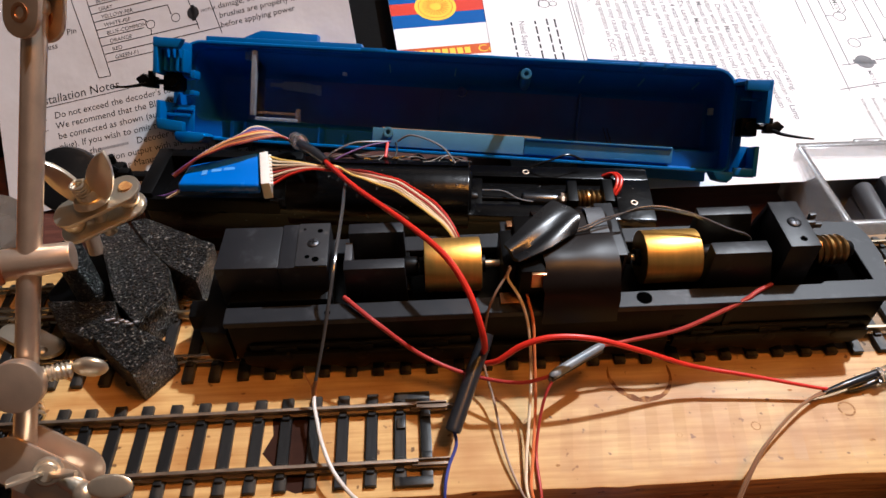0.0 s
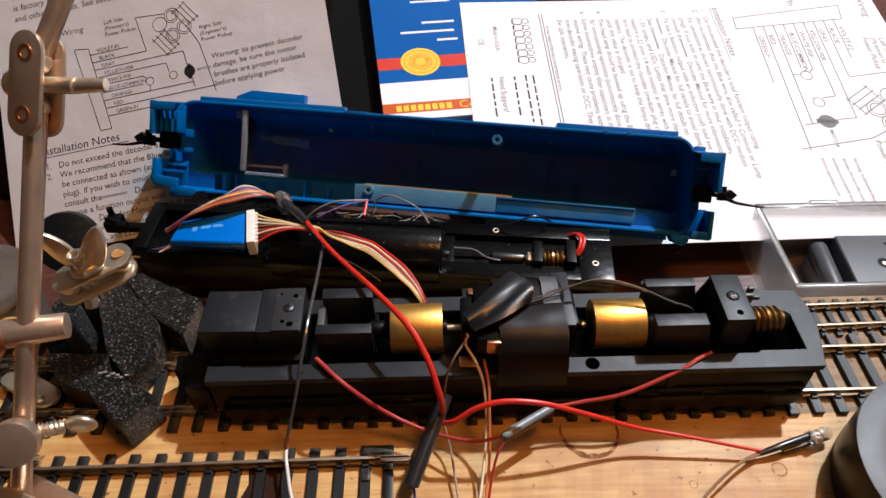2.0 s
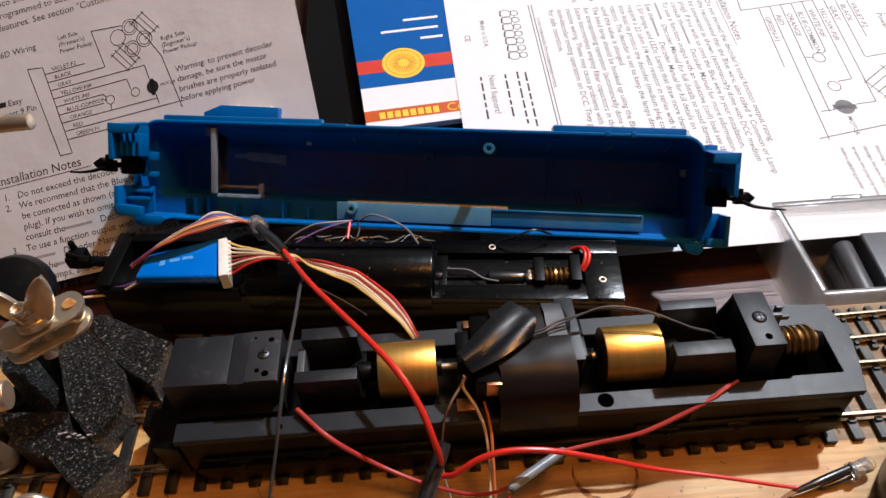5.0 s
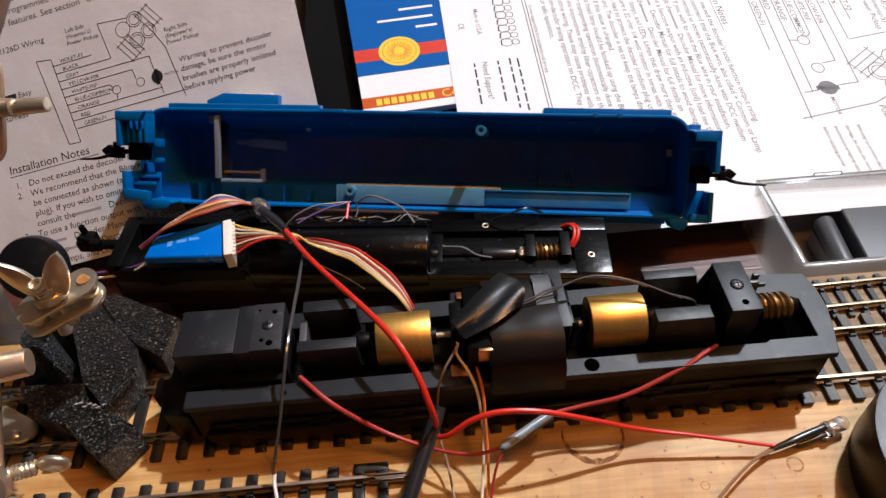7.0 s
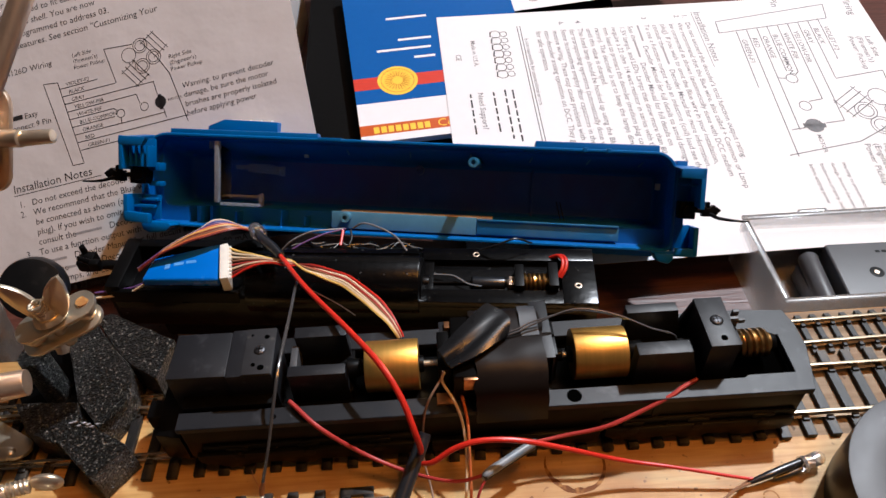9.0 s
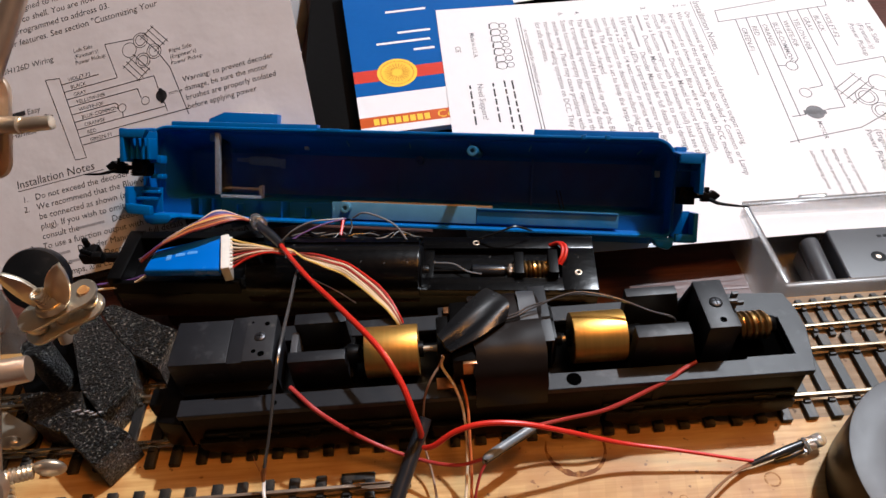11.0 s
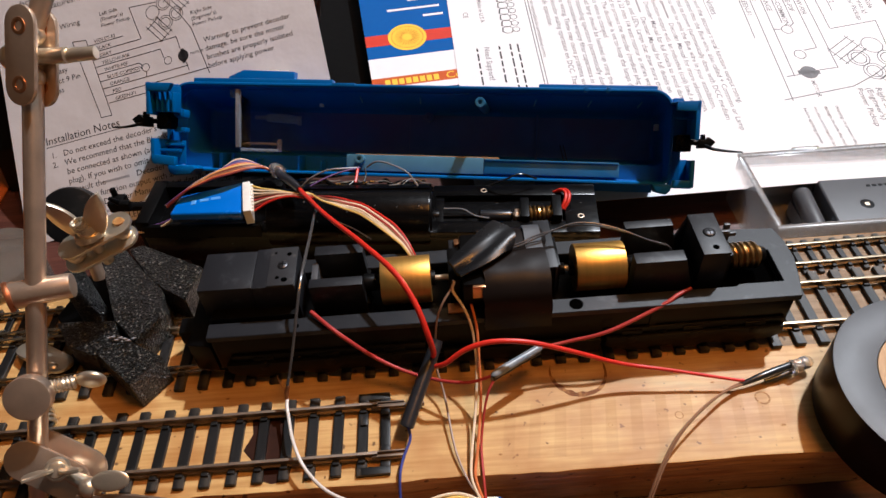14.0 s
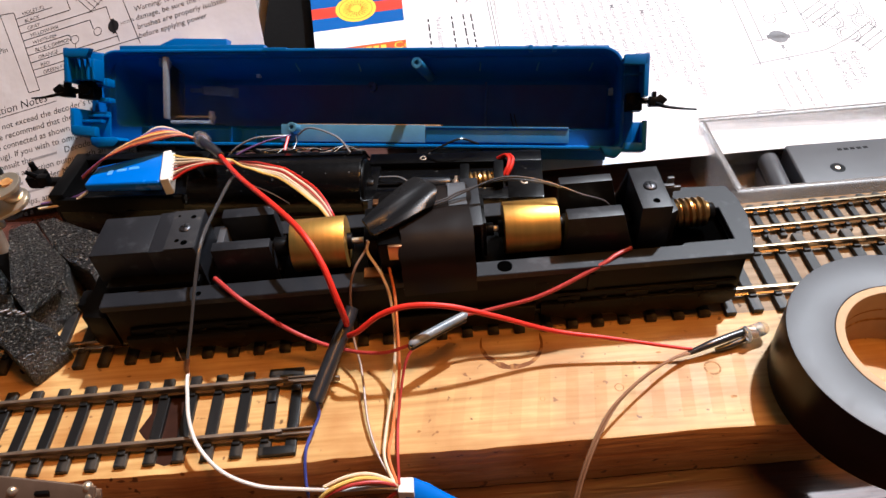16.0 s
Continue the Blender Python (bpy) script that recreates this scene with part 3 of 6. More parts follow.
wpart("fuel_tank", joined(prism([(14, -21.6), (62, -21.6), (62, 5.8), (14, 5.8)], 4.6, 9.4, 1.0), box(62.5, 66, -21.9, -17, 10, 17, 0.3), box(77, 79, -22.2, -17.5, 10, 19, 0.2)), black_cast, loco)


def truck(cx, half):
    frame_bm = []
    for s in (-1, 1):
        y = LY + s * 14.0
        frame_bm.append(prism([(cx - half, y - 0.8), (cx + half, y - 0.8), (cx + half, y + 0.8), (cx - half, y + 0.8)], 9, 12.5, 0.4))
        for k in (-1, 0, 1):
            x = cx + k * half * 0.68
            frame_bm.append(box(x - 3.2, x + 3.2, y - 1.3, y + 1.3, 5.6, 11.5, 0.5))
            frame_bm.append(rod((x, y - 2.2, 8.2), (x, y + 2.2, 8.2), 1.7, 1.7, 14, 0.2))
        for k in (-0.34, 0.34):
            x = cx + k * half
            frame_bm.append(coil((x, y, 6.5), (x, y, 10.5), 1.2, 0.45, 4))
    t = wpart("truck", joined(*frame_bm), black_plastic, loco)
    for k in (-1, 0, 1):
        x = cx + k * half * 0.68
        for s in (-1, 1):
            y = LY - 2.4 + s * 7.9
            wpart("wheel", joined(rod((x, y - 1.3, 9.3), (x, y + 1.3, 9.3), 5.2, 5.2, 28, 0.2), rod((x, y - s * 1.3 - 0.35, 9.3), (x, y - s * 1.3 + 0.35, 9.3), 5.9, 5.9, 28, 0.1)), dull_steel, t)


def side_frame(x0, x1, y, low):
    """An outer frame plate with axle boxes hanging from its lower edge."""
    line = [(x0, 9.6), (x0, 6.0), (x0 + 3, low + 1.6)]
    n = 3
    step = (x1 - x0 - 8) / n
    for k in range(n):
        a = x0 + 4 + k * step
        line += [(a + 1, low + 1.4), (a + 3, low), (a + 9, low), (a + 11, low + 1.4)]
    line += [(x1 - 3, low + 1.6), (x1, 6.0), (x1, 9.6)]
    bm = prism(line, -0.8, 0.8, 0.25)
    for v in bm.verts:
        v.co = (v.co.x, y + v.co.z, v.co.y)
    bmesh.ops.recalc_face_normals(bm, faces=bm.faces)
    return bm


each("side_frame", (side_frame(-54, 12, -23.0, 2.5), side_frame(64, 119, -23.0, 2.5), side_frame(-54, 12, 6.9, 4.2), side_frame(64, 119, 6.9, 4.2)), black_plastic, loco)
wpart("tank_skirt", box(13.4, 62.6, -23.6, -21.7, 2.7, 9.2, 0.5), black_plastic, loco)
truck(-22, 30)
truck(91, 28)
wpart("gear_well", box(99.7, 117.8, -16.3, 1.3, 18.45, 18.9, 0), void_black, loco)
wpart("end_frame", box(117.6, 123.4, -16.0, 3.0, 9, 20.3, 0.3), black_cast, loco)
each("coupler_pocket", (box(117, 124, LY - 4, LY + 2, 8, 14, 0.4), box(-70.5, -64.6, LY - 4, LY + 2, 7, 13, 0.4)), black_plastic, loco)
wpart("end_frame", prism([(-64.5, -20.6), (-57.2, -22.0), (-57.2, 6.0), (-64.5, 4.6)], 5.0, 17.4, 0.4), black_cast, loco)
# left weight, in two lengths, with its screwed plate
each("weight", (prism([(-58.6, -12.8), (-42.1, -13.0), (-42.1, 2.4), (-58.0, 2.6)], 18, 32.8, 0.35), box(-42.0, -29.2, -13.6, 2.7, 18, 33.1, 0.35)), dark_weight, loco)
# Blacker frame material puts the shade of the weight's lower front into its colour.
wpart("weight_base", box(-56, -30, -16.8, 1.2, 17.5, 24, 0.5), black_cast, loco)
wpart("screw_plate", box(-37.6, -29.3, -13.4, 2.5, 33.1, 33.5, 0.15), worn_plate, loco, "worn grey metal plate with small holes")
for hx, hy, hr in ((-31.8, -0.6, 0.75), (-34.6, -10.2, 0.65), (-32.4, -11.2, 0.95), (-36, 0.2, 0.4)):
    wpart("screw_hole", rod((hx, hy, 33.0), (hx, hy, 33.53), hr, hr, 16), void_black, loco)


def screw(at, r, parent):
    x, y, z = at
    head = wpart("screw", ball((x, y, z), r, (1, 1, 0.38), 20), plain_steel, parent)
    wpart("slot", joined(box(x - r * 0.6, x + r * 0.6, y - 0.16, y + 0.16, z + r * 0.2, z + r * 0.38 + 0.02, 0.02), box(x - 0.16, x + 0.16, y - r * 0.6, y + r * 0.6, z + r * 0.2, z + r * 0.38 + 0.02, 0.02)), black_plastic, head)


screw((-33.3, -5.2, 33.5), 1.7, loco)
each("bracket", (box(-40, -30, 3.3, 3.9, 30, 31, 0.1), box(-25.5, -23.5, -9, -1, 20, 29, 0.3)), grey_cast, loco)


def cheek(x0, x1, y0, y1, z1, slope):
    """A bearing cheek whose ends lean in."""
    bm = box(x0, x1, y0, y1, 18.0, z1, 0)
    for v in bm.verts:
        if v.co.z < 19:
            if v.co.x > (x0 + x1) / 2:
                v.co.x += slope
    return bevelled(bm, 0.3)


for args in ((-24.4, -9.4, -0.6, 3.3, 32.0, 0.5), (-25.3, -9.2, -13.6, -10.1, 31.6, 0.5), (72.0, 86.8, -0.8, 2.4, 34.0, 3.5), (71.8, 86.8, -15.6, -11.3, 34.0, 4.5)):
    wpart("bearing_cheek", cheek(*args), dark_weight, loco)
each("cheek_floor", (box(-24, -8, -13, 3, 18, 22, 0.3), box(72, 88, -15, 2, 18, 22, 0.3)), black_cast, loco)
tower = wpart("gear_tower", joined(box(91.6, 99.8, -15.1, 2.3, 18, 35.2, 0.3), prism([(99.6, -13), (103, -11), (103, -4), (99.6, -3)], 19, 30, 0.3)), dark_weight, loco)
gussets = []
for y in (0.9,):
    bm = prism([(91.8, 35.0), (91.8, 19), (86.4, 19)], y, y + 1.2, 0.15)
    for v in bm.verts:
        v.co = (v.co.x, v.co.z, v.co.y)
    bmesh.ops.recalc_face_normals(bm, faces=bm.faces)
    gussets.append(bm)
each("gusset", gussets, dark_weight, tower)
screw((95.8, -6.2, 35.25), 1.9, loco)
wpart("screw_hole", rod((96.0, -12.4, 34.5), (96.0, -12.4, 35.24), 0.95, 0.95, 18), void_black, loco)
AX = 25.7
for x0, x1 in ((-4.0, 11.2), (55.2, 70.4)):
    fly = wpart("flywheel", rod((x0, LY, AX), (x1, LY, AX), 7.4, 7.4, 56, 0.35), brass, loco, "polished brass flywheel")
    wpart("hub", rod((x0 - 1.4, LY, AX), (x1 + 1.4, LY, AX), 2.4, 2.4, 20, 0.2), black_plastic, fly)
each("drive_shaft", (rod((-22, LY, AX), (20, LY, AX), 0.95, 0.95, 14), rod((45, LY, AX), (91, LY, AX), 0.95, 0.95, 14)), steel, loco)
each("universal_joint", (rod((-9.4, LY, AX), (-5.6, LY, AX), 3.0, 2.6, 18, 0.3), rod((71.8, LY, AX), (75.5, LY, AX), 2.6, 3.0, 18, 0.3), ball((-10.5, LY, AX), 2.0), ball((86.5, LY, AX), 2.3), box(86, 91, LY - 2.4, LY + 2.4, AX - 1, AX + 1.2, 0.3)), black_plastic, loco)
worm = wpart("worm_gear", joined(rod((103.0, LY, AX), (112.5, LY, AX), 2.9, 2.9, 22, 0.2), coil((103.6, LY, AX), (111.4, LY, AX), 3.5, 0.85, 4.6)), worm_brass, loco, "oily brass worm gear")
wpart("worm_shaft", joined(rod((99.5, LY, AX), (103, LY, AX), 2.0, 2.0, 18, 0.2), rod((112.3, LY, AX), (114.2, LY, AX), 2.8, 2.3, 18, 0.3)), black_plastic, worm)
each("contact_strip", (box(100.4, 103.2, -4.8, -3.6, 26, 33.6, 0.1), box(100.6, 105.0, -5.0, -4.2, 31.5, 33, 0.1), box(101.6, 103.4, -3.4, -2.4, 30.5, 35.0, 0.15)), grey_cast, loco)
motor = wpart("motor", joined(box(20.5, 46.5, -18.6, 2.8, 18.6, 33.4, 1.2), box(16.6, 20.4, -14.5, -1.0, 20, 31.5, 0.5), box(46.4, 50.2, -12.6, -0.4, 20, 32.6, 0.4), rod((50, LY, AX), (52.5, LY, AX), 1.9, 1.9, 18, 0.2)), black_cast, loco)
each("motor_bracket", (box(44.2, 49.2, -14.0, 6.4, 32.8, 33.4, 0.1), box(17.4, 22.8, -2.6, 2.6, 30.6, 31.3, 0.1), box(48.5, 49.1, -14, -8, 22, 33, 0.1)), dark_weight, motor)
each("brush_spring", (box(23.4, 27.2, -19.4, -18.4, 28.0, 33.0, 0.2), box(19.0, 24.5, -0.6, 1.8, 31.4, 32.4, 0.2), box(15.8, 21.0, -20.2, -16.5, 22.6, 23.3, 0.1)), copper, motor, "copper brush strip")


def draped(outline, x0, x1, thick, wave):
    """A strip bent over a (y, z) line, uneven at its ends."""
    line = glide([(0, y, z) for y, z in outline], 6)
    n, cols = len(line), 14
    bm = bmesh.new()
    grid = []
    for i, q in enumerate(line):
        row = []
        for j in range(cols + 1):
            x = x0 + (x1 - x0) * j / cols
            if j in (0, cols):
                x += wave * noise.noise(Vector((i * 0.21, j, 2)))
            d = 0.35 * noise.noise(Vector((x * 0.12, q.y * 0.14, q.z * 0.14)))
            row.append(bm.verts.new((x, q.y, q.z + d)))
        grid.append(row)
    for a, b in zip(grid, grid[1:]):
        for j in range(cols):
            bm.faces.new((a[j], a[j + 1], b[j + 1], b[j]))
    bmesh.ops.recalc_face_normals(bm, faces=bm.faces)
    bmesh.ops.solidify(bm, geom=bm.faces, thickness=thick)
    return bm


wpart("tape_wrap", draped([(-24.3, 18.8), (-23.2, 25), (-21.0, 31), (-15.5, 34.6), (-6, 35.2), (2.0, 34.4), (6.0, 31), (6.6, 25)], 26.6, 46.4, 0.5, 1.4), vinyl, motor, "black vinyl tape wrapped over the motor")
wpart("tape_strip", draped([(-7.5, 35.4), (-3, 35.8), (2.2, 35.3), (6.4, 31.6)], 40.5, 45.5, 0.3, 0.6), vinyl_side, motor)


def tape_flag():
    """A folded flap, pinched at its tip and cupped along its middle."""
    upper = glide([(16.8, -11.5, 36.6), (24.4, -4.0, 38.2), (30.9, 2.2, 38.6), (33.0, 1.6, 38.4)], 6)
    lower = glide([(20.2, -17.0, 35.8), (27.9, -14.2, 37.2), (33.4, -10.6, 37.6), (36.4, -8.3, 37.0)], 6)
    bm = bmesh.new()
    top, under = [], []
    n = 8
    for i, (a, b) in enumerate(zip(upper, lower)):
        f = i / (len(upper) - 1)
        row, row2 = [], []
        for k in range(n + 1):
            g = k / n
            q = a.lerp(b, g)
            q.x += 2.6 * f * math.sin(math.pi * g)
            q.z += 1.5 * math.sin(math.pi * g) * (0.25 + f) - 1.3 * math.exp(-(((g - 0.66 + 0.3 * f) / 0.14) ** 2)) * (1 - 0.6 * f)
            row.append(bm.verts.new(q))
            row2.append(bm.verts.new(q - Vector((0, 0, 0.6 + 0.8 * math.sin(math.pi * g)))))
        top.append(row)
        under.append(row2)
    for grid in (top, under):
        for a, b in zip(grid, grid[1:]):
            for k in range(n):
                bm.faces.new((a[k], a[k + 1], b[k + 1], b[k]))
    for k in range(n):
        bm.faces.new((top[0][k], top[0][k + 1], under[0][k + 1], under[0][k]))
        bm.faces.new((top[-1][k], top[-1][k + 1], under[-1][k + 1], under[-1][k]))
    for a, b, c, d in zip(top, top[1:], under, under[1:]):
        bm.faces.new((a[0], b[0], d[0], c[0]))
        bm.faces.new((a[n], b[n], d[n], c[n]))
    bmesh.ops.recalc_face_normals(bm, faces=bm.faces)
    return bm


wpart("tape_flag", tape_flag(), vinyl_flag, motor, "folded flag of black vinyl tape over a splice", 50)
for yo in (0.0, 0.9):
    wpart("feed_wire", hose([(36.5, -7.6 + yo, 36.2), (40, -6.8 + yo, 36.8), (44.4, -5.2 + yo, 37.6), (55.7, -2.9, 40 - yo), (66.3, -4.6 + 0.4 * yo, 39 - yo), (76.7, -8.2, 36), (83.3, -8.5, 33), (86, -7.4, 27)], 0.27), lead_wire, loco, "thin dark grey wire")

# ---- coloured wires on the chassis ----
red_feed = wpart("thick_red_wire", hose([(-35.1, 42.4, 24.0), (-23.5, 21.2, 30.0), (-9.1, -0.7, 36.0), (0.9, -15.5, 38.0), (6.4, -24.1, 34.0), (9.4, -30.2, 27.0), (10.6, -31.6, 20.0), (10.2, -30.0, 15)], [0.80, 0.82, 0.85, 0.87, 0.88, 0.88, 0.88, 0.85], 10), red_wire, loco, "thick red wire arching over the chassis")
wpart("heat_shrink", hose([(12.0, -25.6, 17.6), (10.7, -28.1, 16.0), (6.4, -37.1, 12.0), (2.1, -46.7, 8.0), (1.6, -47.8, 7.5)], [1.7, 1.95, 2.05, 2.1, 2.1], 16), shrink_black, red_feed, "black heat-shrink sleeve over a splice")
wpart("red_wire", hose([(11.0, -33.6, 15.4), (14.0, -34.6, 18.0), (20.0, -33.2, 22.0), (27.6, -32.6, 24.0), (37.9, -32.9, 23.0), (50.1, -33.3, 18.0), (66.1, -33.5, 10.0), (81.7, -35.3, 7.0), (99.9, -38.1, 4.0), (103, -38.3, 3.6)], [0.75, 0.78, 0.80, 0.80, 0.78, 0.74, 0.64, 0.55, 0.48, 0.48], 10), red_wire, loco)
wpart("red_wire", hose([(89.3, -17.5, 23.4), (84.5, -19.8, 23.2), (79.8, -22.1, 22.0), (63.8, -26.4, 17.0), (51.4, -27.0, 14.0), (42.1, -28.2, 13.4)], [0.60, 0.64, 0.64, 0.62, 0.58, 0.5], 10), pink_wire, loco)
wpart("red_wire", hose([(-25.6, -16.6, 24.2), (-16.6, -25.0, 22.6), (-5.5, -27.7, 12.0), (6.7, -32.4, 9.0), (19.1, -37.4, 11.6), (28.4, -37.2, 14.2)], [0.68, 0.68, 0.62, 0.54, 0.5, 0.5], 10), pink_wire, loco)
# Grey layer paints the highlight on a black sleeve; the black shows beneath.
wpart("grey_sleeve", hose([(27.6, -37.9, 14.4), (29.2, -36.6, 14.6), (40.8, -29.2, 13.6), (42.4, -28.2, 13.4)], [0.9, 1.25, 1.25, 1.0], 12), shrink_highlight, loco, "black heat-shrink sleeve with its highlight painted grey")
wpart("grey_sleeve_inner", hose([(27.0, -38.2, 13.6), (35, -33.2, 13.2), (42.2, -28.9, 12.6)], 1.0, 8), black_wire, loco)
wpart("thin_wire", hose([(18.0, -16.0, 33.0), (17.2, -16.8, 30.4), (14.0, -20.5, 27.4), (12.0, -22.8, 22.0), (11.0, -26.0, 12.0), (11.2, -30, 8), (12.9, -37.1, 4.4), (14.7, -51.9, 2.2), (17.3, -61.0, 0.9), (20.4, -66.5, -0.8), (22.6, -68.6, -2.6)], 0.34, 8), tan_wire, loco)
wpart("thin_wire", hose([(18.2, -16.2, 32.6), (17.6, -17.2, 29.6), (20.6, -21.4, 26.0), (22.6, -25.4, 20.0), (23.0, -33, 12), (21.6, -43.5, 5.4), (19.6, -54.8, 2.4), (19.0, -62.0, 1.0), (21.0, -67.4, -1.0), (22.8, -68.8, -2.4)], 0.42, 8), cream_wire, loco)
wpart("thin_wire", hose([(22.6, -17.4, 25.2), (23.1, -19.9, 23.6), (23.9, -25, 21), (23.9, -30.1, 16.0), (23.5, -40.5, 7.0), (21.3, -54.3, 2.4), (20.1, -61.6, 1.2), (21.9, -68.1, -1.4)], 0.42, 8), orange_wire, loco)
wpart("thin_wire", hose([(28.4, -37.6, 14.2), (26.0, -40.6, 11.8), (24.2, -44.6, 7.2), (22.6, -51.9, 1.5), (22.4, -61.3, 0.9), (22.4, -68.4, -1.6)], 0.40, 8), pink_wire, loco)

# ---- loose lamp with its pair of leads ----
led = wthing("led_lamp", "clear LED with black sleeves and brown leads lying on the board", "LED", (115, -36, 0.2))
wpart("lens", joined(rod((119.2, -34.9, 3.4), (123.6, -33.6, 3.7), 2.0, 2.0, 22), ball((123.6, -33.6, 3.7), 2.0, (1, 1, 1), 20), rod((118.4, -35.1, 3.3), (119.4, -34.9, 3.4), 2.4, 2.4, 22)), epoxy_led, led)
wpart("emitter", joined(box(119.6, 122.0, -35.4, -34.8, 2.8, 4.4, 0.1), box(119.8, 121.6, -34.2, -33.6, 3.0, 4.0, 0.1)), dull_steel, led)
wpart("sleeve", hose([(102.2, -39.0, 2.6), (108, -37.6, 3.8), (113.2, -36.0, 4.0), (118.3, -34.4, 4.0)], [0.7, 1.05, 1.1, 1.0], 12), shrink_black, led)
wpart("sleeve", hose([(110.0, -37.9, 1.6), (114.2, -37.0, 2.0), (118.4, -35.9, 2.8)], [0.6, 0.9, 0.8], 12), shrink_black, led)
wpart("lead", hose([(103.0, -39.0, 2.6), (96.5, -42.0, 4.6), (88.1, -47.8, 7.2), (80.4, -54.2, 8.4), (75.0, -59.3, 7.4), (69.8, -66.0, 3.0), (66.0, -72.0, -4.0), (63.2, -78.4, -12.0), (60.2, -85.0, -18.6), (57, -98, -19.5)], 0.37, 8), brown_wire, led)
wpart("lead", hose([(103.0, -38.2, 2.4), (97.3, -41.2, 4.0), (89.3, -46.9, 6.4), (81.4, -53.4, 7.8), (75.9, -58.9, 6.8), (70.6, -65.9, 2.6), (66.6, -72.4, -4.4), (63.9, -79.0, -12.4), (61.1, -85.8, -18.8), (58, -99, -19.6)], 0.37, 8), brown_wire, led)

# ---- second chassis behind, sitting on the table ----
L2 = thing("second_locomotive_chassis", "greasy black model chassis with a round motor tube and worm gear", "model locomotive", (-12, 45.7, TABLE), rz=-5.6)
Z2 = -TABLE
part("tray", joined(box(-84, 86, -12.8, 12.8, 14, Z2 + 6.5, 0.6), box(24.5, 86, 6.8, 12.9, Z2 + 5.5, Z2 + 9.0, 0.4), box(24.5, 86, -13.0, -7.0, Z2 + 5.5, Z2 + 8.6, 0.4), box(74, 86, -12.9, 12.9, Z2 + 5.5, Z2 + 8.8, 0.4), box(24.5, 29, -12, 12, Z2 + 5, Z2 + 8.2, 0.4)), greasy_black, L2)
each("truck", (box(-72, -30, -10, 10, 4.2, 15, 1.0), box(34, 78, -10, 10, 4.2, 15, 1.0)), black_plastic, L2, "", False)
for x in (-64, -51, -38, 42, 56, 70):
    for s in (-1, 1):
        part("wheel", rod((x, s * 8.2 - 1.2, 5.5), (x, s * 8.2 + 1.2, 5.5), 5.5, 5.5, 22, 0.2), dull_steel, L2)
tube = part("motor_tube", joined(rod((-36, -2.5, Z2 + 6.5), (24.5, -2.5, Z2 + 6.5), 11.2, 11.2, 48, 0.5), box(-84, 24.3, -12.6, -6.5, Z2 - 4, Z2 + 9.2, 2.2, 3)), greasy_black, L2)
part("end_cap", joined(rod((24.3, -2.5, Z2 + 6.5), (25.3, -2.5, Z2 + 6.5), 9.6, 9.0, 40, 0.2), rod((25, -2.5, Z2 + 6.5), (27.5, -2.5, Z2 + 6.5), 3, 2.6, 20, 0.2)), black_cast, tube, "oily black motor end plate")
part("glue_cover", joined(draped([(1.5, Z2 + 17.6), (6.0, Z2 + 15.8), (9.5, Z2 + 11.8), (12.4, Z2 + 8)], -24, 24.2, 0.4, 0.8)), greasy_black, L2, "crumpled shiny black tape")
for gx0, gx1, gy, gz in ((-20, 4, 6.8, 15.6), (4, 22, 8.0, 14.6)):
    part("glue_bead", hose([(gx0 + i * (gx1 - gx0) / 7, gy + 1.1 * math.sin(i * 2.1), Z2 + gz + 0.5 * math.sin(i * 1.3)) for i in range(8)], [0.3, 0.9, 0.6, 1.1, 0.7, 1.0, 0.6, 0.2], 7), wet_black, L2, "glossy bead of black glue")
# Thin grey streaks paint the highlights on the crumpled tape.
for gk in range(9):
    gx = -22 + gk * 5.1
    part("glue_streak", hose([(gx, 6.2 + 1.6 * math.sin(gk * 1.7), Z2 + 16.3), (gx + 3.0, 6.9 + 1.2 * math.sin(gk * 2.9), Z2 + 16.1), (gx + 6.4, 6.4 + 1.6 * math.sin(gk * 1.3), Z2 + 16.0)], [0.12, 0.34, 0.12], 6, 6, 1.2), crease_highlight, L2, "grey streak painting a highlight on the crumpled tape")
each("trough_wall", (box(-84, -34, 8.6, 12.6, Z2, Z2 + 13.0, 0.8), box(-86, -80.5, -11.8, 12.8, 12, Z2 + 13.2, 0.8), box(-84, -38, -12.7, -10.5, Z2, Z2 + 11.5, 0.9)), black_plastic, L2, "", False)
part("tube_hole", rod((-58, -11.0, Z2 + 4.5), (-58, -12.75, Z2 + 4.5), 2.3, 2.3, 24), void_black, L2)
part("shaft", joined(rod((27, -2.5, Z2 + 6.8), (46, -2.5, Z2 + 6.8), 0.8, 0.8, 12), rod((42.4, -2.5, Z2 + 6.8), (54.6, -2.5, Z2 + 6.8), 2.2, 2.2, 20, 0.3)), black_cast, L2)
part("shaft_sleeve", rod((42.8, -2.5, Z2 + 6.8), (54.4, -2.5, Z2 + 6.8), 2.35, 2.2, 22, 0.4), shrink_black, L2)
part("universal_joint", joined(ball((56.5, -2.5, Z2 + 6.9), 1.9), box(55.6, 58.4, -4.6, -0.4, Z2 + 6, Z2 + 8.6, 0.3)), dull_steel, L2)
each("worm_frame", (box(57.5, 60.8, -7.4, 3.0, Z2 + 4, Z2 + 11.2, 0.4), box(69.2, 72.6, -7.8, 3.4, Z2 + 4, Z2 + 12.0, 0.4)), black_plastic, L2, "", False)
part("worm_gear", joined(rod((60.5, -2.5, Z2 + 7.4), (69.5, -2.5, Z2 + 7.4), 2.2, 2.2, 20), coil((61, -2.5, Z2 + 7.4), (69, -2.5, Z2 + 7.4), 2.8, 0.7, 5)), worm_brass, L2, "brass worm gear")
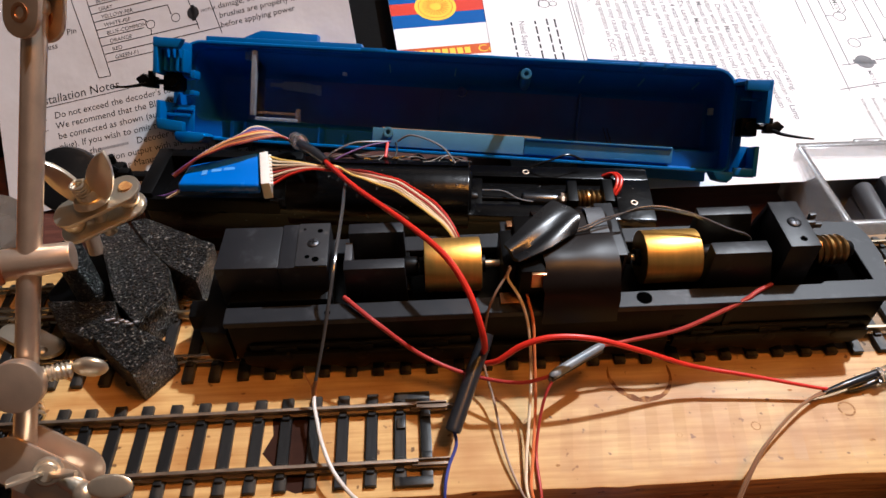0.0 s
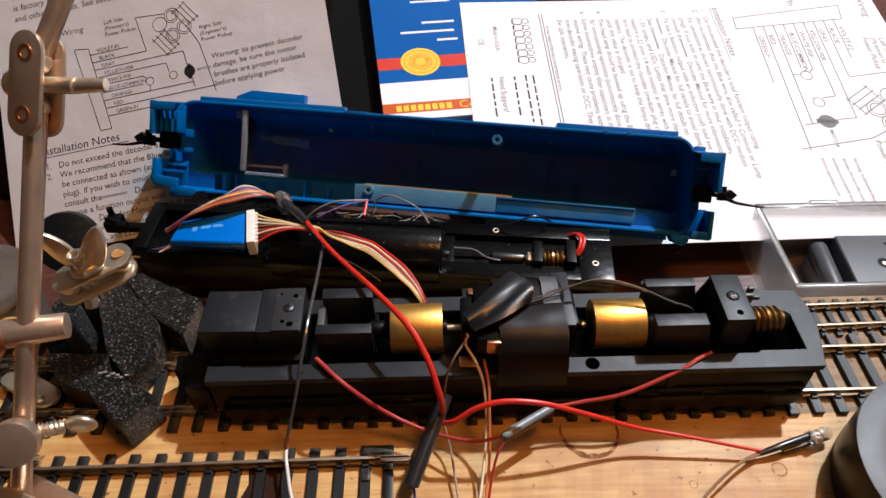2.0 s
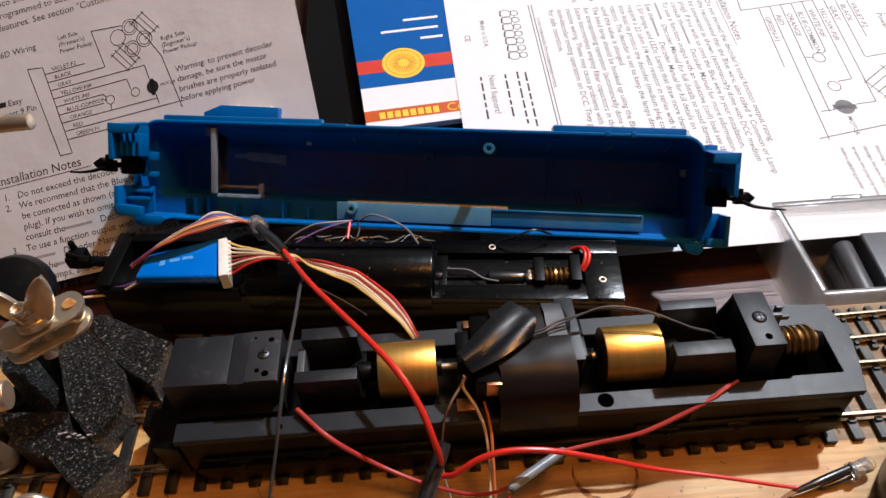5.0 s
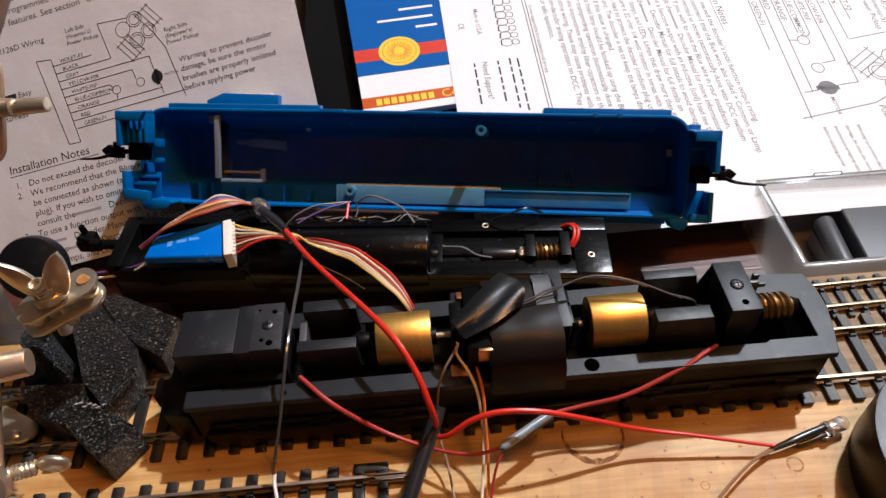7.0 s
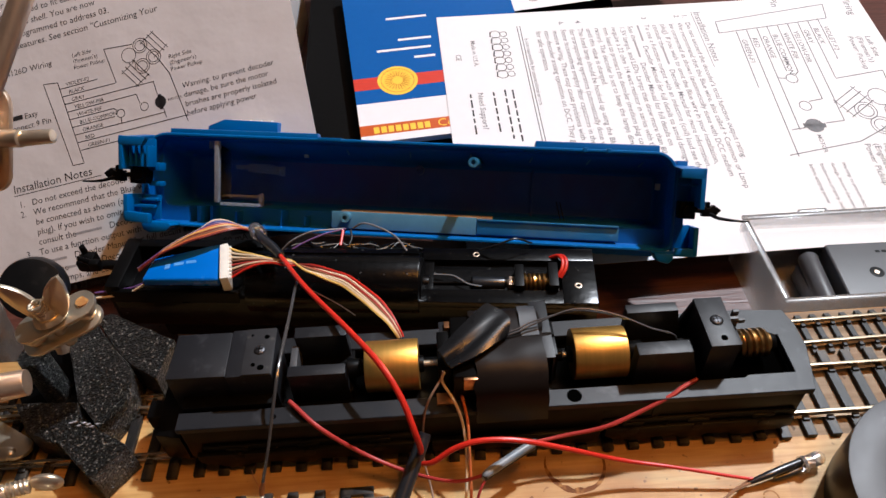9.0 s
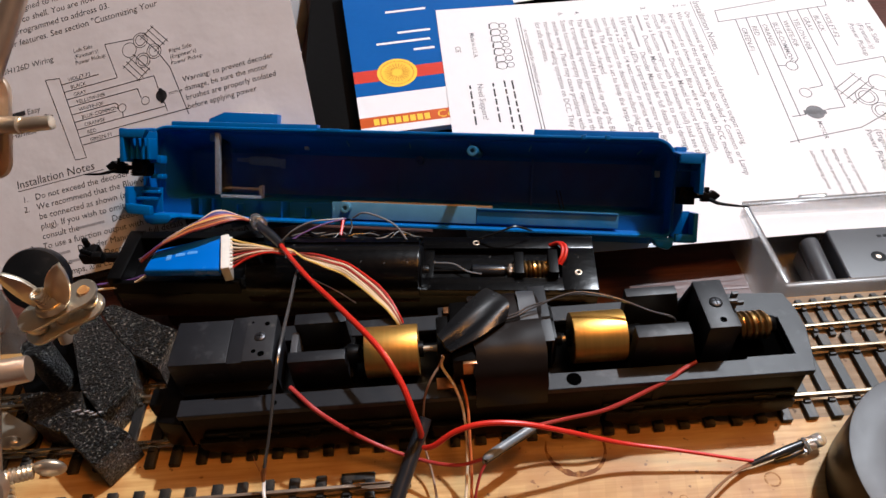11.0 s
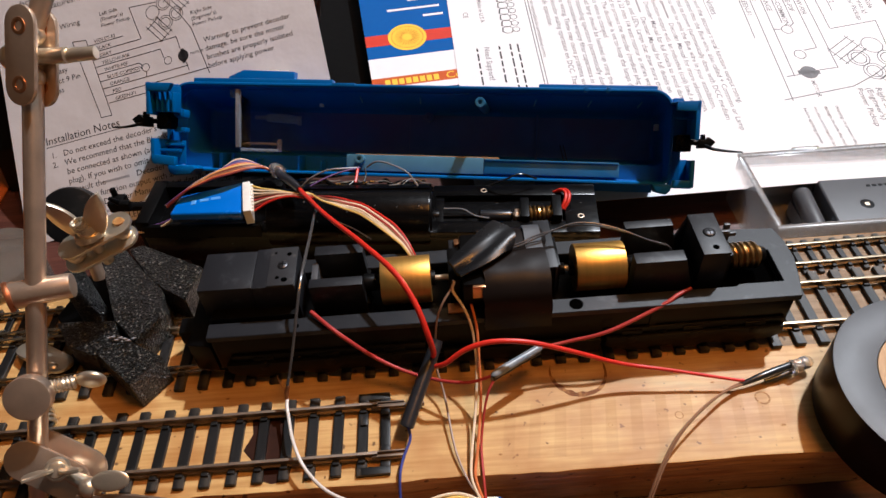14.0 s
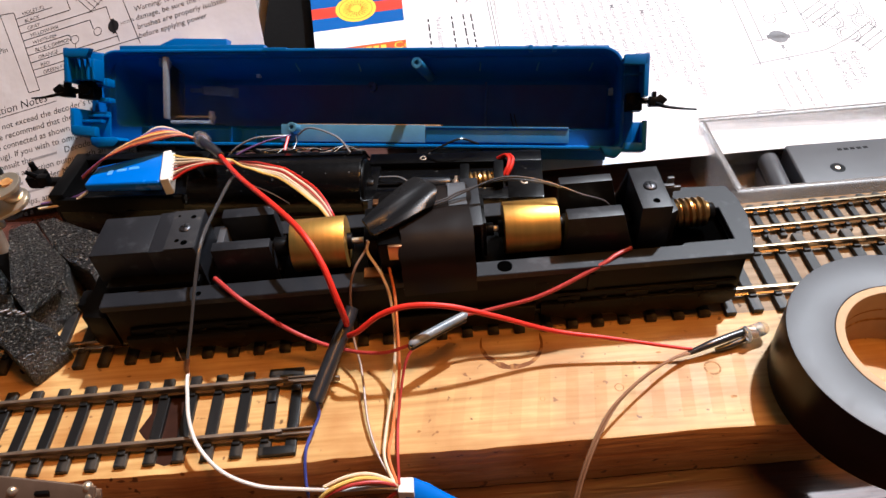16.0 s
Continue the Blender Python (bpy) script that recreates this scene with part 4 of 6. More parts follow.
for hx, hy in ((79.6, -5.0), (44.0, 9.6)):
    part("eyelet", ring(0.7, 1.25, Z2 + 8.7, Z2 + 9.1, 22, 0.1, (hx, hy)), dull_steel, L2)
for k, yo in enumerate((0.0, 1.3)):
    part("pickup_wire", hose([(70.5 + yo, 8.5, Z2 + 8.8), (73.2 + yo, 7.2, Z2 + 11.2), (74.6 + yo, 4.0, Z2 + 11.8), (74.0 + yo, 0.6, Z2 + 10.8), (72.4 + yo, -1.5, Z2 + 9.0)], 0.62, 8), red_wire, L2)
part("thin_lead", hose([(29, 0.5, Z2 + 8.0), (36, -1.2, Z2 + 9.2), (41, -4.4, Z2 + 8.8), (46, -5.4, Z2 + 8.4)], 0.3, 6), grey_wire, L2)
part("thin_lead", hose([(45.5, 10.5, Z2 + 10.5), (52, 9.4, Z2 + 14.5), (58, 10.5, Z2 + 16.2), (64, 12.2, Z2 + 12.5)], 0.4, 6), black_wire, L2)
part("coupler", joined(box(-100, -87, 5.2, 8.4, Z2 + 3.5, Z2 + 6, 0.5), box(-104.5, -98.5, 3.4, 10.0, Z2 + 4, Z2 + 9, 1.0), rod((-103, 9.2, Z2 + 6), (-103, 9.2, Z2 + 12), 1.4, 1.1, 12, 0.3), rod((-99, 4.6, Z2 + 8), (-101, 2.2, Z2 + 13), 1.2, 0.8, 12, 0.2), box(-98, -94, 1, 4, Z2 + 7, Z2 + 11, 0.6)), black_plastic, L2)

# ---- blue wrapped decoder with its plug and leads ----
dec = wthing("sound_decoder", "circuit board wrapped in blue heat-shrink with a white plug", "decoder", (-68, 44, 13))


def slab(corners, z0, z1, w):
    return prism([(x, y) for x, y in corners], z0, z1, w, 3)


sleeve_bm = slab([(-83.4, 40.0), (-56.2, 37.4), (-58.6, 55.0), (-81.4, 49.8)], 14.8, 18.2, 1.2)
for v in sleeve_bm.verts:
    v.co.z += 0.5 * noise.noise(Vector((v.co.x * 0.11, v.co.y * 0.12, 4.0))) + (0.6 if v.co.x > -64 and v.co.z > 15 else 0.0)
dec_sleeve = wpart("sleeve", sleeve_bm, decoder_blue, dec)
for bx0, by0, bx1, by1 in ((-76.0, 46.2, -74.4, 43.8), (-73.0, 46.6, -69.8, 45.2), (-69.0, 47.2, -65.4, 45.9)):
    wpart("print_mark", prism([(bx0, by1), (bx1, by1 + 0.3), (bx1, by0 + 0.3), (bx0, by0)], 18.0, 18.6, 0), pale_print, dec_sleeve)
plug = wpart("plug", slab([(-55.3, 36.2), (-52.4, 36.6), (-55.2, 53.4), (-58.0, 52.8)], 13.6, 20.2, 0.4), white_plastic, dec)
for i in range(9):
    f = (i + 0.5) / 9
    wpart("pin_socket", rod((-53.8 - 2.7 * f, 36.8 + 16.2 * f, 18.6), (-51.6 - 2.7 * f, 37.1 + 16.2 * f, 18.6), 0.75, 0.7, 10, 0.1), white_plastic, plug)

random.seed(11)
left_colours = [cream_wire, blue_wire, violet_wire, orange_wire, yellow_wire, maroon_wire, brown_wire, orange_wire, maroon_wire]
for i, mat in enumerate(left_colours):
    a = (i - 4) * 0.75
    pts = [(-86.0 + 0.2 * a, 46.2 - 0.35 * a, 16.6 + 0.15 * (i % 3)), (-81, 47.0 - 0.4 * a, 19.6 + 0.3 * (i % 3)), (-75.6 - 0.25 * a, 49.2 - 0.6 * a, 22.6), (-66.1 - 0.3 * a, 53.0 - 0.85 * a, 25.4 - 0.2 * abs(a)), (-58.4 + 0.3 * a, 56.4 - 0.8 * a, 25.4 - 0.3 * a), (-52 + 0.5 * a, 59.6 - 0.55 * a, 22.6), (-47.5, 62.4 - 0.3 * a, 16.5)]
    wpart("lead", hose(pts, 0.34, 7, 7, 0.5), mat, dec)
right_colours = [yellow_wire, cream_wire, cream_wire, brown_wire, pink_wire, cream_wire, maroon_wire, red_wire]
for i, mat in enumerate(right_colours):
    f = (i + 0.5) / 8
    b = (i - 3.5) * 0.62
    pts = [(-51.8 - 2.7 * (1 - f), 37.2 + 15.6 * (1 - f), 18.6), (-45.5, 39.4 + 7.5 * (1 - f), 20.6 + 0.3 * (i % 2)), (-38.4, 40.8 + 2.4 * (0.5 - f), 22.4), (-31.0, 37.8 - 0.6 * b, 24.0), (-23.9 + 0.3 * b, 33.4 + 0.7 * b, 25.4 - 0.3 * (i % 3)), (-10.3 + 0.6 * b, 24.8 + 0.75 * b, 26.0 + 0.3 * (i % 3)), (-1.1 + 0.75 * b, 14.6 + 0.5 * b, 26.6), (4.4 + 0.45 * b, 6.6 + 0.2 * b, 24.6), (6.2 + 0.2 * b, 4.2, 19.6), (6.4, 3.6, 16)]
    wpart("lead", hose(pts, 0.40, 7, 7, 0.5), mat, dec)
wpart("lead", hose([(-22, 24.0, 24.6), (-14, 17.5, 25.4), (-8, 13.0, 24.2)], 0.16, 6), bare_wire, dec, "stray tinned strand")
wpart("lead", hose([(-104, 44.5, 8), (-96, 43.8, 9.5), (-90, 43.0, 11), (-84, 42, 14)], 0.45, 7), violet_wire, dec)
wpart("lead", hose([(-104, 42.0, 8), (-96, 41.6, 9.0), (-90, 41.4, 10.5), (-84, 41.4, 14)], 0.45, 7), cream_wire, dec)

# ---- headlight LED with its sleeve, lying across the second chassis ----
head = wthing("headlight_led", "clear LED with black heat-shrink sleeve on a wire", "LED", (-46, 59, 17))
wpart("lens", joined(ball((-46.6, 60.2, 19.6), 2.5, (1, 1, 1), 22), rod((-46.6, 60.2, 19.6), (-44.6, 56.8, 20.8), 2.5, 2.5, 22), rod((-44.9, 57.3, 20.6), (-44.3, 56.3, 20.9), 2.9, 2.9, 22)), epoxy_led, head)
wpart("emitter", joined(box(-46.6, -45.4, 58.4, 59.6, 18.8, 21.2, 0.1), box(-45.6, -44.6, 57.2, 58.4, 19.4, 21.4, 0.1)), steel, head)
wpart("sleeve", hose([(-44.8, 56.8, 20.6), (-42.4, 52.6, 21.8), (-38.4, 47.2, 23.2), (-34.2, 41.0, 24.4)], [1.3, 1.75, 1.75, 1.35], 14), shrink_black, head)
for i, (mat, pts) in enumerate(((grey_wire, [(-37.3, 54.6, 14), (-33, 55.6, 17.4), (-26.5, 57.2, 19.4), (-20, 58.6, 18.6), (-14.6, 60.2, 17.2)]), (violet_wire, [(-37.5, 49.5, 15), (-30, 53.4, 17.2), (-22, 57.0, 18.0), (-14.0, 59.4, 17.8)]), (grey_wire, [(-11.5, 60.0, 17.4), (-7.5, 58.8, 20.6), (-2.1, 55.6, 21.4), (4.0, 51.8, 20.0), (7.8, 47.4, 16.8), (9.0, 45.2, 15.6)]), (black_wire, [(-12.2, 58.6, 17.8), (-11.8, 55.4, 17.2), (-12.6, 52.4, 16.6)]), (red_wire, [(-15.0, 58.8, 17.6), (-15.4, 55.5, 17.0), (-15.8, 52.4, 16.4)]))):
    wpart("lead", hose(pts, 0.55 if mat is red_wire else 0.36, 7), mat, head)

# ---- long black probe wire ----
probe = wthing("probe_wire", "stiff black wire with a bared tip leaning on the chassis", "wire", (-33, -26, 2))
wpart("insulation", hose([(-27.4, 29.6, 24.6), (-27.2, 22.6, 27.4), (-26.7, 10.1, 31.0), (-27.0, -10.9, 34.4), (-28.6, -20.6, 29.0), (-30.8, -28.0, 20.6), (-33.4, -34.4, 12.0)], [0.42, 0.5, 0.52, 0.52, 0.5, 0.47, 0.45], 9), gloss_wire, probe)
wpart("bared_tip", joined(hose([(-33.2, -34.2, 12.2), (-34.0, -35.2, 10.2), (-34.2, -36.2, 8.2)], [0.55, 0.8, 0.6], 8), hose([(-34.0, -35.6, 9.4), (-36.0, -32.6, 11.4), (-36.6, -31.0, 13.2)], 0.12, 6)), copper, probe, "twisted bare copper")
wpart("white_lead", hose([(-34.1, -36.0, 8.2), (-34.0, -38.6, 7.6), (-33.2, -42.2, 7.4), (-31.0, -50.4, 7.6), (-27.4, -58.0, 6.4), (-21.5, -63.4, 2.6), (-13.6, -65.6, -1.6), (-4.0, -66.4, -3.4), (7.0, -67.8, -3.0), (16.0, -68.4, -2.2), (22.4, -68.8, -2.6)], 0.52, 9), white_wire, probe)

# ---- blue plug lying over the front edge of the board ----
pin = wthing("motor_plug", "white plug in bright blue sleeve hanging at the board's edge", "plug", (35, -70, -12))
wpart("socket", slab([(22.0, -70.4), (26.0, -70.8), (26.0, -66.6), (22.4, -66.4)], -5.6, -1.6, 0.4), white_plastic, pin)


def flat_sleeve(points, wides, thick):
    line = glide(points, 6)
    bm = bmesh.new()
    rings = []
    for i, q in enumerate(line):
        f = i / 6
        k = min(int(f), len(wides) - 2)
        w = wides[k] + (wides[k + 1] - wides[k]) * (f - k)
        ahead = (line[min(i + 1, len(line) - 1)] - line[max(i - 1, 0)]).normalized()
        side = ahead.cross(Vector((0, -0.5, 0.9))).normalized()
        up = side.cross(ahead)
        rings.append([bm.verts.new(q + side * w * math.cos(2 * math.pi * j / 12) + up * thick * math.sin(2 * math.pi * j / 12)) for j in range(12)])
    for a, b in zip(rings, rings[1:]):
        for j in range(12):
            bm.faces.new((a[j], a[(j + 1) % 12], b[(j + 1) % 12], b[j]))
    bm.faces.new(rings[0][::-1])
    bm.faces.new(rings[-1])
    bmesh.ops.recalc_face_normals(bm, faces=bm.faces)
    return bm


wpart("sleeve", flat_sleeve([(24.8, -68.4, -3.6), (28.4, -69.4, -6.0), (35.0, -70.6, -10.0), (42.0, -71.8, -13.0), (47.5, -72.6, -14.8), (51.6, -73.4, -16.2)], [2.7, 3.0, 2.0, 1.7, 2.5, 1.4], 1.5), decoder_blue, pin)
wpart("lead", hose([(22.6, -68.4, -2.6), (17.5, -67.6, 0.6), (11.8, -68.0, 1.8), (4.8, -70.0, 0.4), (0.6, -71.8, -5.4), (-1.2, -73.6, -11.0), (-1.4, -77.0, -15.6), (-0.8, -82, -18.6), (1, -96, -19.4)], 0.55, 8), yellow_wire, pin)
wpart("lead", hose([(22.6, -68.8, -3.2), (19.5, -69.6, -5.6), (15.4, -70.6, -9.4), (9.1, -71.4, -12.4), (3.4, -71.9, -10.4), (0.8, -71.6, -6.4), (3.2, -70.6, -1.6), (10.3, -69.2, 1.2), (17, -68.4, 0.6), (22.6, -68.4, -2.4)], 0.5, 8), pink_wire, pin)
wpart("lead", hose([(1.9, -47.6, 7.4), (2.2, -50.5, 4.6), (0.2, -55.0, 3.0), (-1.0, -59.8, 2.0), (-1.4, -64.6, -2.6), (-0.8, -68.8, -6.8), (0.4, -71.8, -9.6), (-0.6, -73.4, -12)], 0.42, 8), blue_wire, pin)
wpart("lead", hose([(22.8, -68.2, -2.2), (16.0, -66.8, 1.6), (10.2, -67.0, 1.8), (4.0, -68.4, 0.2)], 0.5, 8), cream_wire, pin)

# ---- blue body shell lying on its side ----
ca, sa = math.cos(radians(-9.4)), math.sin(radians(-9.4))
U = Vector((ca, sa, 0))
Hh = Vector((-sa, ca, 0))
Vv = (0.63 * Hh + 0.7766 * Vector((0, 0, 1))).normalized()
Ww = U.cross(Vv).normalized()
shell = new("locomotive_body_shell")
shell.empty_display_size = 0.01
M = Matrix((U, Vv, Ww)).transposed().to_4x4()
shell_at = Vector((4.8, 76.35, 24.5))
shell.matrix_basis = Matrix.Translation(shell_at * MM) @ M
tagged(shell, "bright blue plastic model locomotive body shell lying open on its side", "model locomotive body")
# local axes: x along the shell, y across it, z out of the open underside, so the roof lies at minus z
def rounded(x0, x1, y0, y1, radii, cuts=(), grow=0.0):
    """An anticlockwise outline with round corners (near left, near right, far right, far left) and extra points on its near side."""
    x0, x1, y0, y1 = x0 - grow, x1 + grow, y0 - grow, y1 + grow
    spots = ((x0, y0, 1, 1, 180), (x1, y0, -1, 1, 270), (x1, y1, -1, -1, 0), (x0, y1, 1, -1, 90))
    out = []
    for k, (cx, cy, sx, sy, a0) in enumerate(spots):
        r = max(0.3, radii[k] + grow)
        for i in range(9):
            a = radians(a0 + 90 * i / 8)
            out.append((cx + sx * r + r * math.cos(a), cy + sy * r + r * math.sin(a)))
        if k == 0:
            out += [(x, y0) for x in cuts]
    return out


def loft(levels):
    """Closed loops of equal count joined in order, the first and the last one filled."""
    bm = bmesh.new()
    rings = [[bm.verts.new(q) for q in level] for level in levels]
    for a, b in zip(rings, rings[1:]):
        for i in range(len(a)):
            j = (i + 1) % len(a)
            bm.faces.new((a[i], a[j], b[j], b[i]))
    bm.faces.new(rings[0][::-1])
    bm.faces.new(rings[-1])
    bmesh.ops.recalc_face_normals(bm, faces=bm.faces)
    return bm


def plate(x0, x1, y0, y1, z0, z1, dx=0.0, dy=0.0, w=0.35):
    """A plate that leans by dx and dy towards its outer end."""
    bm = box(x0, x1, y0, y1, z0, z1, w)
    for v in bm.verts:
        f = (v.co.z - z0) / (z1 - z0)
        v.co.x += dx * f
        v.co.y += dy * f
    return bm


NEAR_CUTS = (-83.9, -83.8, -26.0, -25.9)


def tub_level(outline, z, well=None, far=0.0):
    """One loop of the moulding; its near side drops to the well's depth beside the cab."""
    return [Vector((x, y + (far if y > 2.0 else 0.0), well if well is not None and y < -12.0 and -83.85 < x < -25.95 else z)) for x, y in outline]


def rim_line(grow):
    return rounded(-97.2, 100.8, -20.0, 13.9, (3.0, 2.5, 7.0, 8.0), NEAR_CUTS, grow)


def hood_line(grow):
    return rounded(-94.0, 100.2, -13.2, 7.6, (3.0, 3.0, 3.0, 3.0), NEAR_CUTS, grow)


hood = part("hood", loft([
    tub_level(hood_line(-1.2), -30.2), tub_level(hood_line(0.4), -29.0), tub_level(hood_line(1.1), -26.5, None, 0.4), tub_level(hood_line(1.2), -8.0, -18.0, 4.4),
    tub_level(rim_line(0.9), -7.9, -17.9), tub_level(rim_line(1.0), 0.9), tub_level(rim_line(0.7), 1.3), tub_level(rim_line(0.1), 1.3), tub_level(rim_line(-0.2), 0.9),
    tub_level(rim_line(-0.3), -6.0, -16.0), tub_level(rim_line(-0.8), -6.6, -16.6), tub_level(hood_line(0.5), -6.6, -16.6, 4.4), tub_level(hood_line(0.0), -7.2, -17.2, 4.4),
    tub_level(hood_line(-0.3), -25.6, None, 0.4), tub_level(hood_line(-0.9), -27.6), tub_level(hood_line(-2.2), -28.7)]), blue_shell, shell, "", 50)
hood.data.materials.append(inner_shell_tint)
loop_count = len(rim_line(0.0))
for f in hood.data.polygons:
    if 8 * loop_count <= f.index < 15 * loop_count or f.index == 15 * loop_count + 1:
        f.material_index = 1
part("inside_roof", prism(rounded(-82.0, 98.6, -11.2, 5.6, (0.5, 1.5, 1.5, 0.5)), -28.9, -28.5, 0), roof_inner_tint, hood, "inside of the roof, its blue raised in place of fill light")
each("seam", (box(50.6, 51.5, -12.0, 6.6, -28.6, -26.8, 0.2), box(-4, -3.6, -11, 5.6, -28.6, -28.2, 0)), roof_inner_tint, hood, "", False)
# Paler blues on these strips paint the lamp light along the near walkway.
part("walkway_strip", box(-25.4, 30.5, -18.9, -12.4, -5.9, -4.6, 0.3), pale_shell, shell, "strip inside the walkway, lamp light painted in as pale blue")
part("walkway_step", joined(box(30.7, 83.4, -18.6, -13.0, -5.9, -4.9, 0.3), box(30.9, 83.2, -13.5, -12.8, -5.9, -4.2, 0.2)), mid_shell, shell, "strip inside the walkway, fainter light painted in as mid blue")
# Cream colour paints the light that falls on the near hood wall.
part("cream_strip", box(-22.0, 36.4, -12.9, -12.0, -13.0, -6.0, 0.2), lit_wall_cream, shell, "lit edge of the near hood wall painted as a cream strip")
for x, y1 in ((-22.4, 12.4), (2.4, 12.6), (26.0, 12.0), (49.2, 12.4), (70.8, 12.6), (90.4, 14.2)):
    part("rib", plate(x, x + 0.5, 9.2, 10.0, -17.0, -8.5 - 0.5 * (y1 - 10.0), 0.8, 1.7, 0.1), pale_shell, shell)


def post(x, y, z0, z1, lean=0.0):
    bm = joined(ring(0.75, 1.9, z0, z1, 24, 0.2, (x, y)), rod((x, y, z0), (x, y, z1 - 1.6), 0.8, 0.8, 12))
    for v in bm.verts:
        v.co.x += lean * (v.co.z - z0)
    return bm


part("screw_post", post(29.2, 8.2, -24, 8.6), mid_shell, shell)
part("screw_post", post(-19.6, -14.2, -6, 4.6, 0.15), pale_shell, shell)
part("screw_post", post(4.9, 4.6, -28.6, -25.6), roof_inner_tint, shell)
# White blocks stand for light showing through small holes in the shell.
part("small_window", box(-41.7, -40.2, 7.6, 9.4, -22.4, -20.4, 0.1), white_plastic, hood)
part("small_window", box(98.4, 100.4, 0.8, 3.4, -23, -20.0, 0.2), white_plastic, hood)
# cab, flared radiator and their outsides
cab = part("cab", joined(prism([(-77.5, 13.2), (-49.2, 13.2), (-49.2, 20.8), (-71, 21.2), (-77.5, 18.4)], -15.5, -9.4, 0.4), box(-80, -47.5, 13.0, 16.6, -12.0, -7.4, 0.3)), blue_shell, shell)
part("cab_side", prism([(-76.5, -24.5), (-49.2, -24.5), (-49.2, -14.6), (-76.5, -14.6)], -27.0, -19.0, 0.5), blue_shell, shell)
for i in range(4):
    part("number_bar", box(-68.6 + i * 4.3, -65.4 + i * 4.3, 20.7, 21.45, -14.0, -11.4, 0.1), white_plastic, cab, "pale bar on the cab side")
each("radiator", (box(51, 97.2, 13.2, 17.6, -26, -11, 0.6), box(51, 97.2, -24.2, -14.8, -26, -11, 0.6)), blue_shell, shell, "", False)
# clear cab glazing inside: a thin pane with thick moulded edges
glaze = part("cab_glazing", joined(box(-72.4, -72.0, -10.6, 11.6, -20, -5.4, 0.1), box(-71.2, -54.0, -12.0, -11.6, -20, -7.0, 0.1)), clear_glaze, shell, "clear moulded cab glazing")
glaze.visible_shadow = False
each("glazing_edge", (box(-70.6, -68.8, -11.0, 12.4, -2.0, 0.4, 0.4), box(-70.4, -54.4, -12.4, -11.2, -6.0, -4.4, 0.4), box(-72.6, -56.4, -9.4, -8.4, -15.6, -14.2, 0.3), box(-55.6, -54.2, -12.4, -7.2, -9.4, -6.8, 0.3), box(-75.2, -71.2, 9.4, 12.6, -8.0, -5.0, 0.4)), clear_lens, glaze, "", False)
part("lamp_lens", joined(prism([(-66.0, 1.0), (-53.0, 0.2), (-52.6, 3.4), (-58, 4.4), (-66.0, 4.2)], -24.0, -22.4, 0.4), box(-71.4, -66.1, 1.9, 3.5, -23.8, -22.8, 0.3), box(-52.4, -50.6, -0.4, 3.6, -24.0, -22.2, 0.4)), clear_lens, shell, "clear moulded lens strip")
each("cab_partition", (box(-47, -46.2, -19.8, -13.4, -16.4, -7.5, 0.2), box(-38, -37.2, -19.8, -15.5, -16.4, -9.5, 0.2), box(-80.5, -79, -19.8, -13.2, -16.4, -6.4, 0.2), box(-76.4, -75.2, -19.8, -13.2, -16.4, -9.0, 0.2), box(-66.5, -65.5, -19.8, -15.0, -16.4, -9.6, 0.2)), blue_shell, shell, "", False)
each("rim_clip", (box(68.0, 69.6, 13.6, 15.3, -3.2, 2.0, 0.2), box(76.4, 78.0, 13.6, 15.3, -3.2, 2.0, 0.2), box(-30, -21, 13.9, 15.2, -4.0, 1.6, 0.2), box(-88, -30, 13.6, 16.6, -3.4, 0.6, 0.5)), blue_shell, shell, "", False)


def coupler(end, s, y0, size=1.0):
    """A small knuckle coupler with its trip pin; s points outwards."""
    k = size
    knuckle = [(end + s * 3.0 * k, y0 - 2.6 * k), (end + s * 8.0 * k, y0 - 2.4 * k), (end + s * 10.4 * k, y0 + 0.2), (end + s * 7.4 * k, y0 + 2.4 * k), (end + s * 5.6 * k, y0 + 0.9 * k), (end + s * 3.2 * k, y0 + 1.6 * k)]
    return joined(rod((end - s * 3, y0, 8.6), (end + s * 4, y0 - 0.2, 9.2), 1.0, 1.0, 12, 0.2), prism(knuckle[::int(s)], 7.4, 11.4, 0.5),
                  box(min(end + s * 4.4 * k, end + s * 6.0 * k), max(end + s * 4.4 * k, end + s * 6.0 * k), y0 + 0.6, y0 + 3.4 * k, 8.0, 10.8, 0.3),
                  hose([(end + s * 6 * k, y0 - 1.2, 11.0), (end + s * 9 * k, y0 - 2.4, 13.2), (end + s * 13, y0 - 3.0, 12.8), (end + s * 18, y0 - 3.2, 12.2)], [0.7, 0.6, 0.45, 0.3], 8))


# pilot at the cab end: ribbed steps, plates and coupler, standing out past the rim
west = part("pilot", box(-99.6, -97.0, -18.4, 13.0, -6.2, 1.0, 0.4), blue_shell, shell)
each("pilot_plate", (plate(-99.4, -97.8, 0.4, 12.6, -4, 18.2, 0.6), plate(-98.6, -97.0, -17.6, -8.6, -4, 16.0, 0.2)), blue_shell, west, "", False)
each("step_side", (plate(-98.8, -94.4, 12.4, 13.8, 0.0, 18.0, 0.0, -1.6), plate(-98.2, -93.6, -19.6, -18.4, 0.0, 15.6, 0.0, 1.2)), blue_shell, west, "", False)
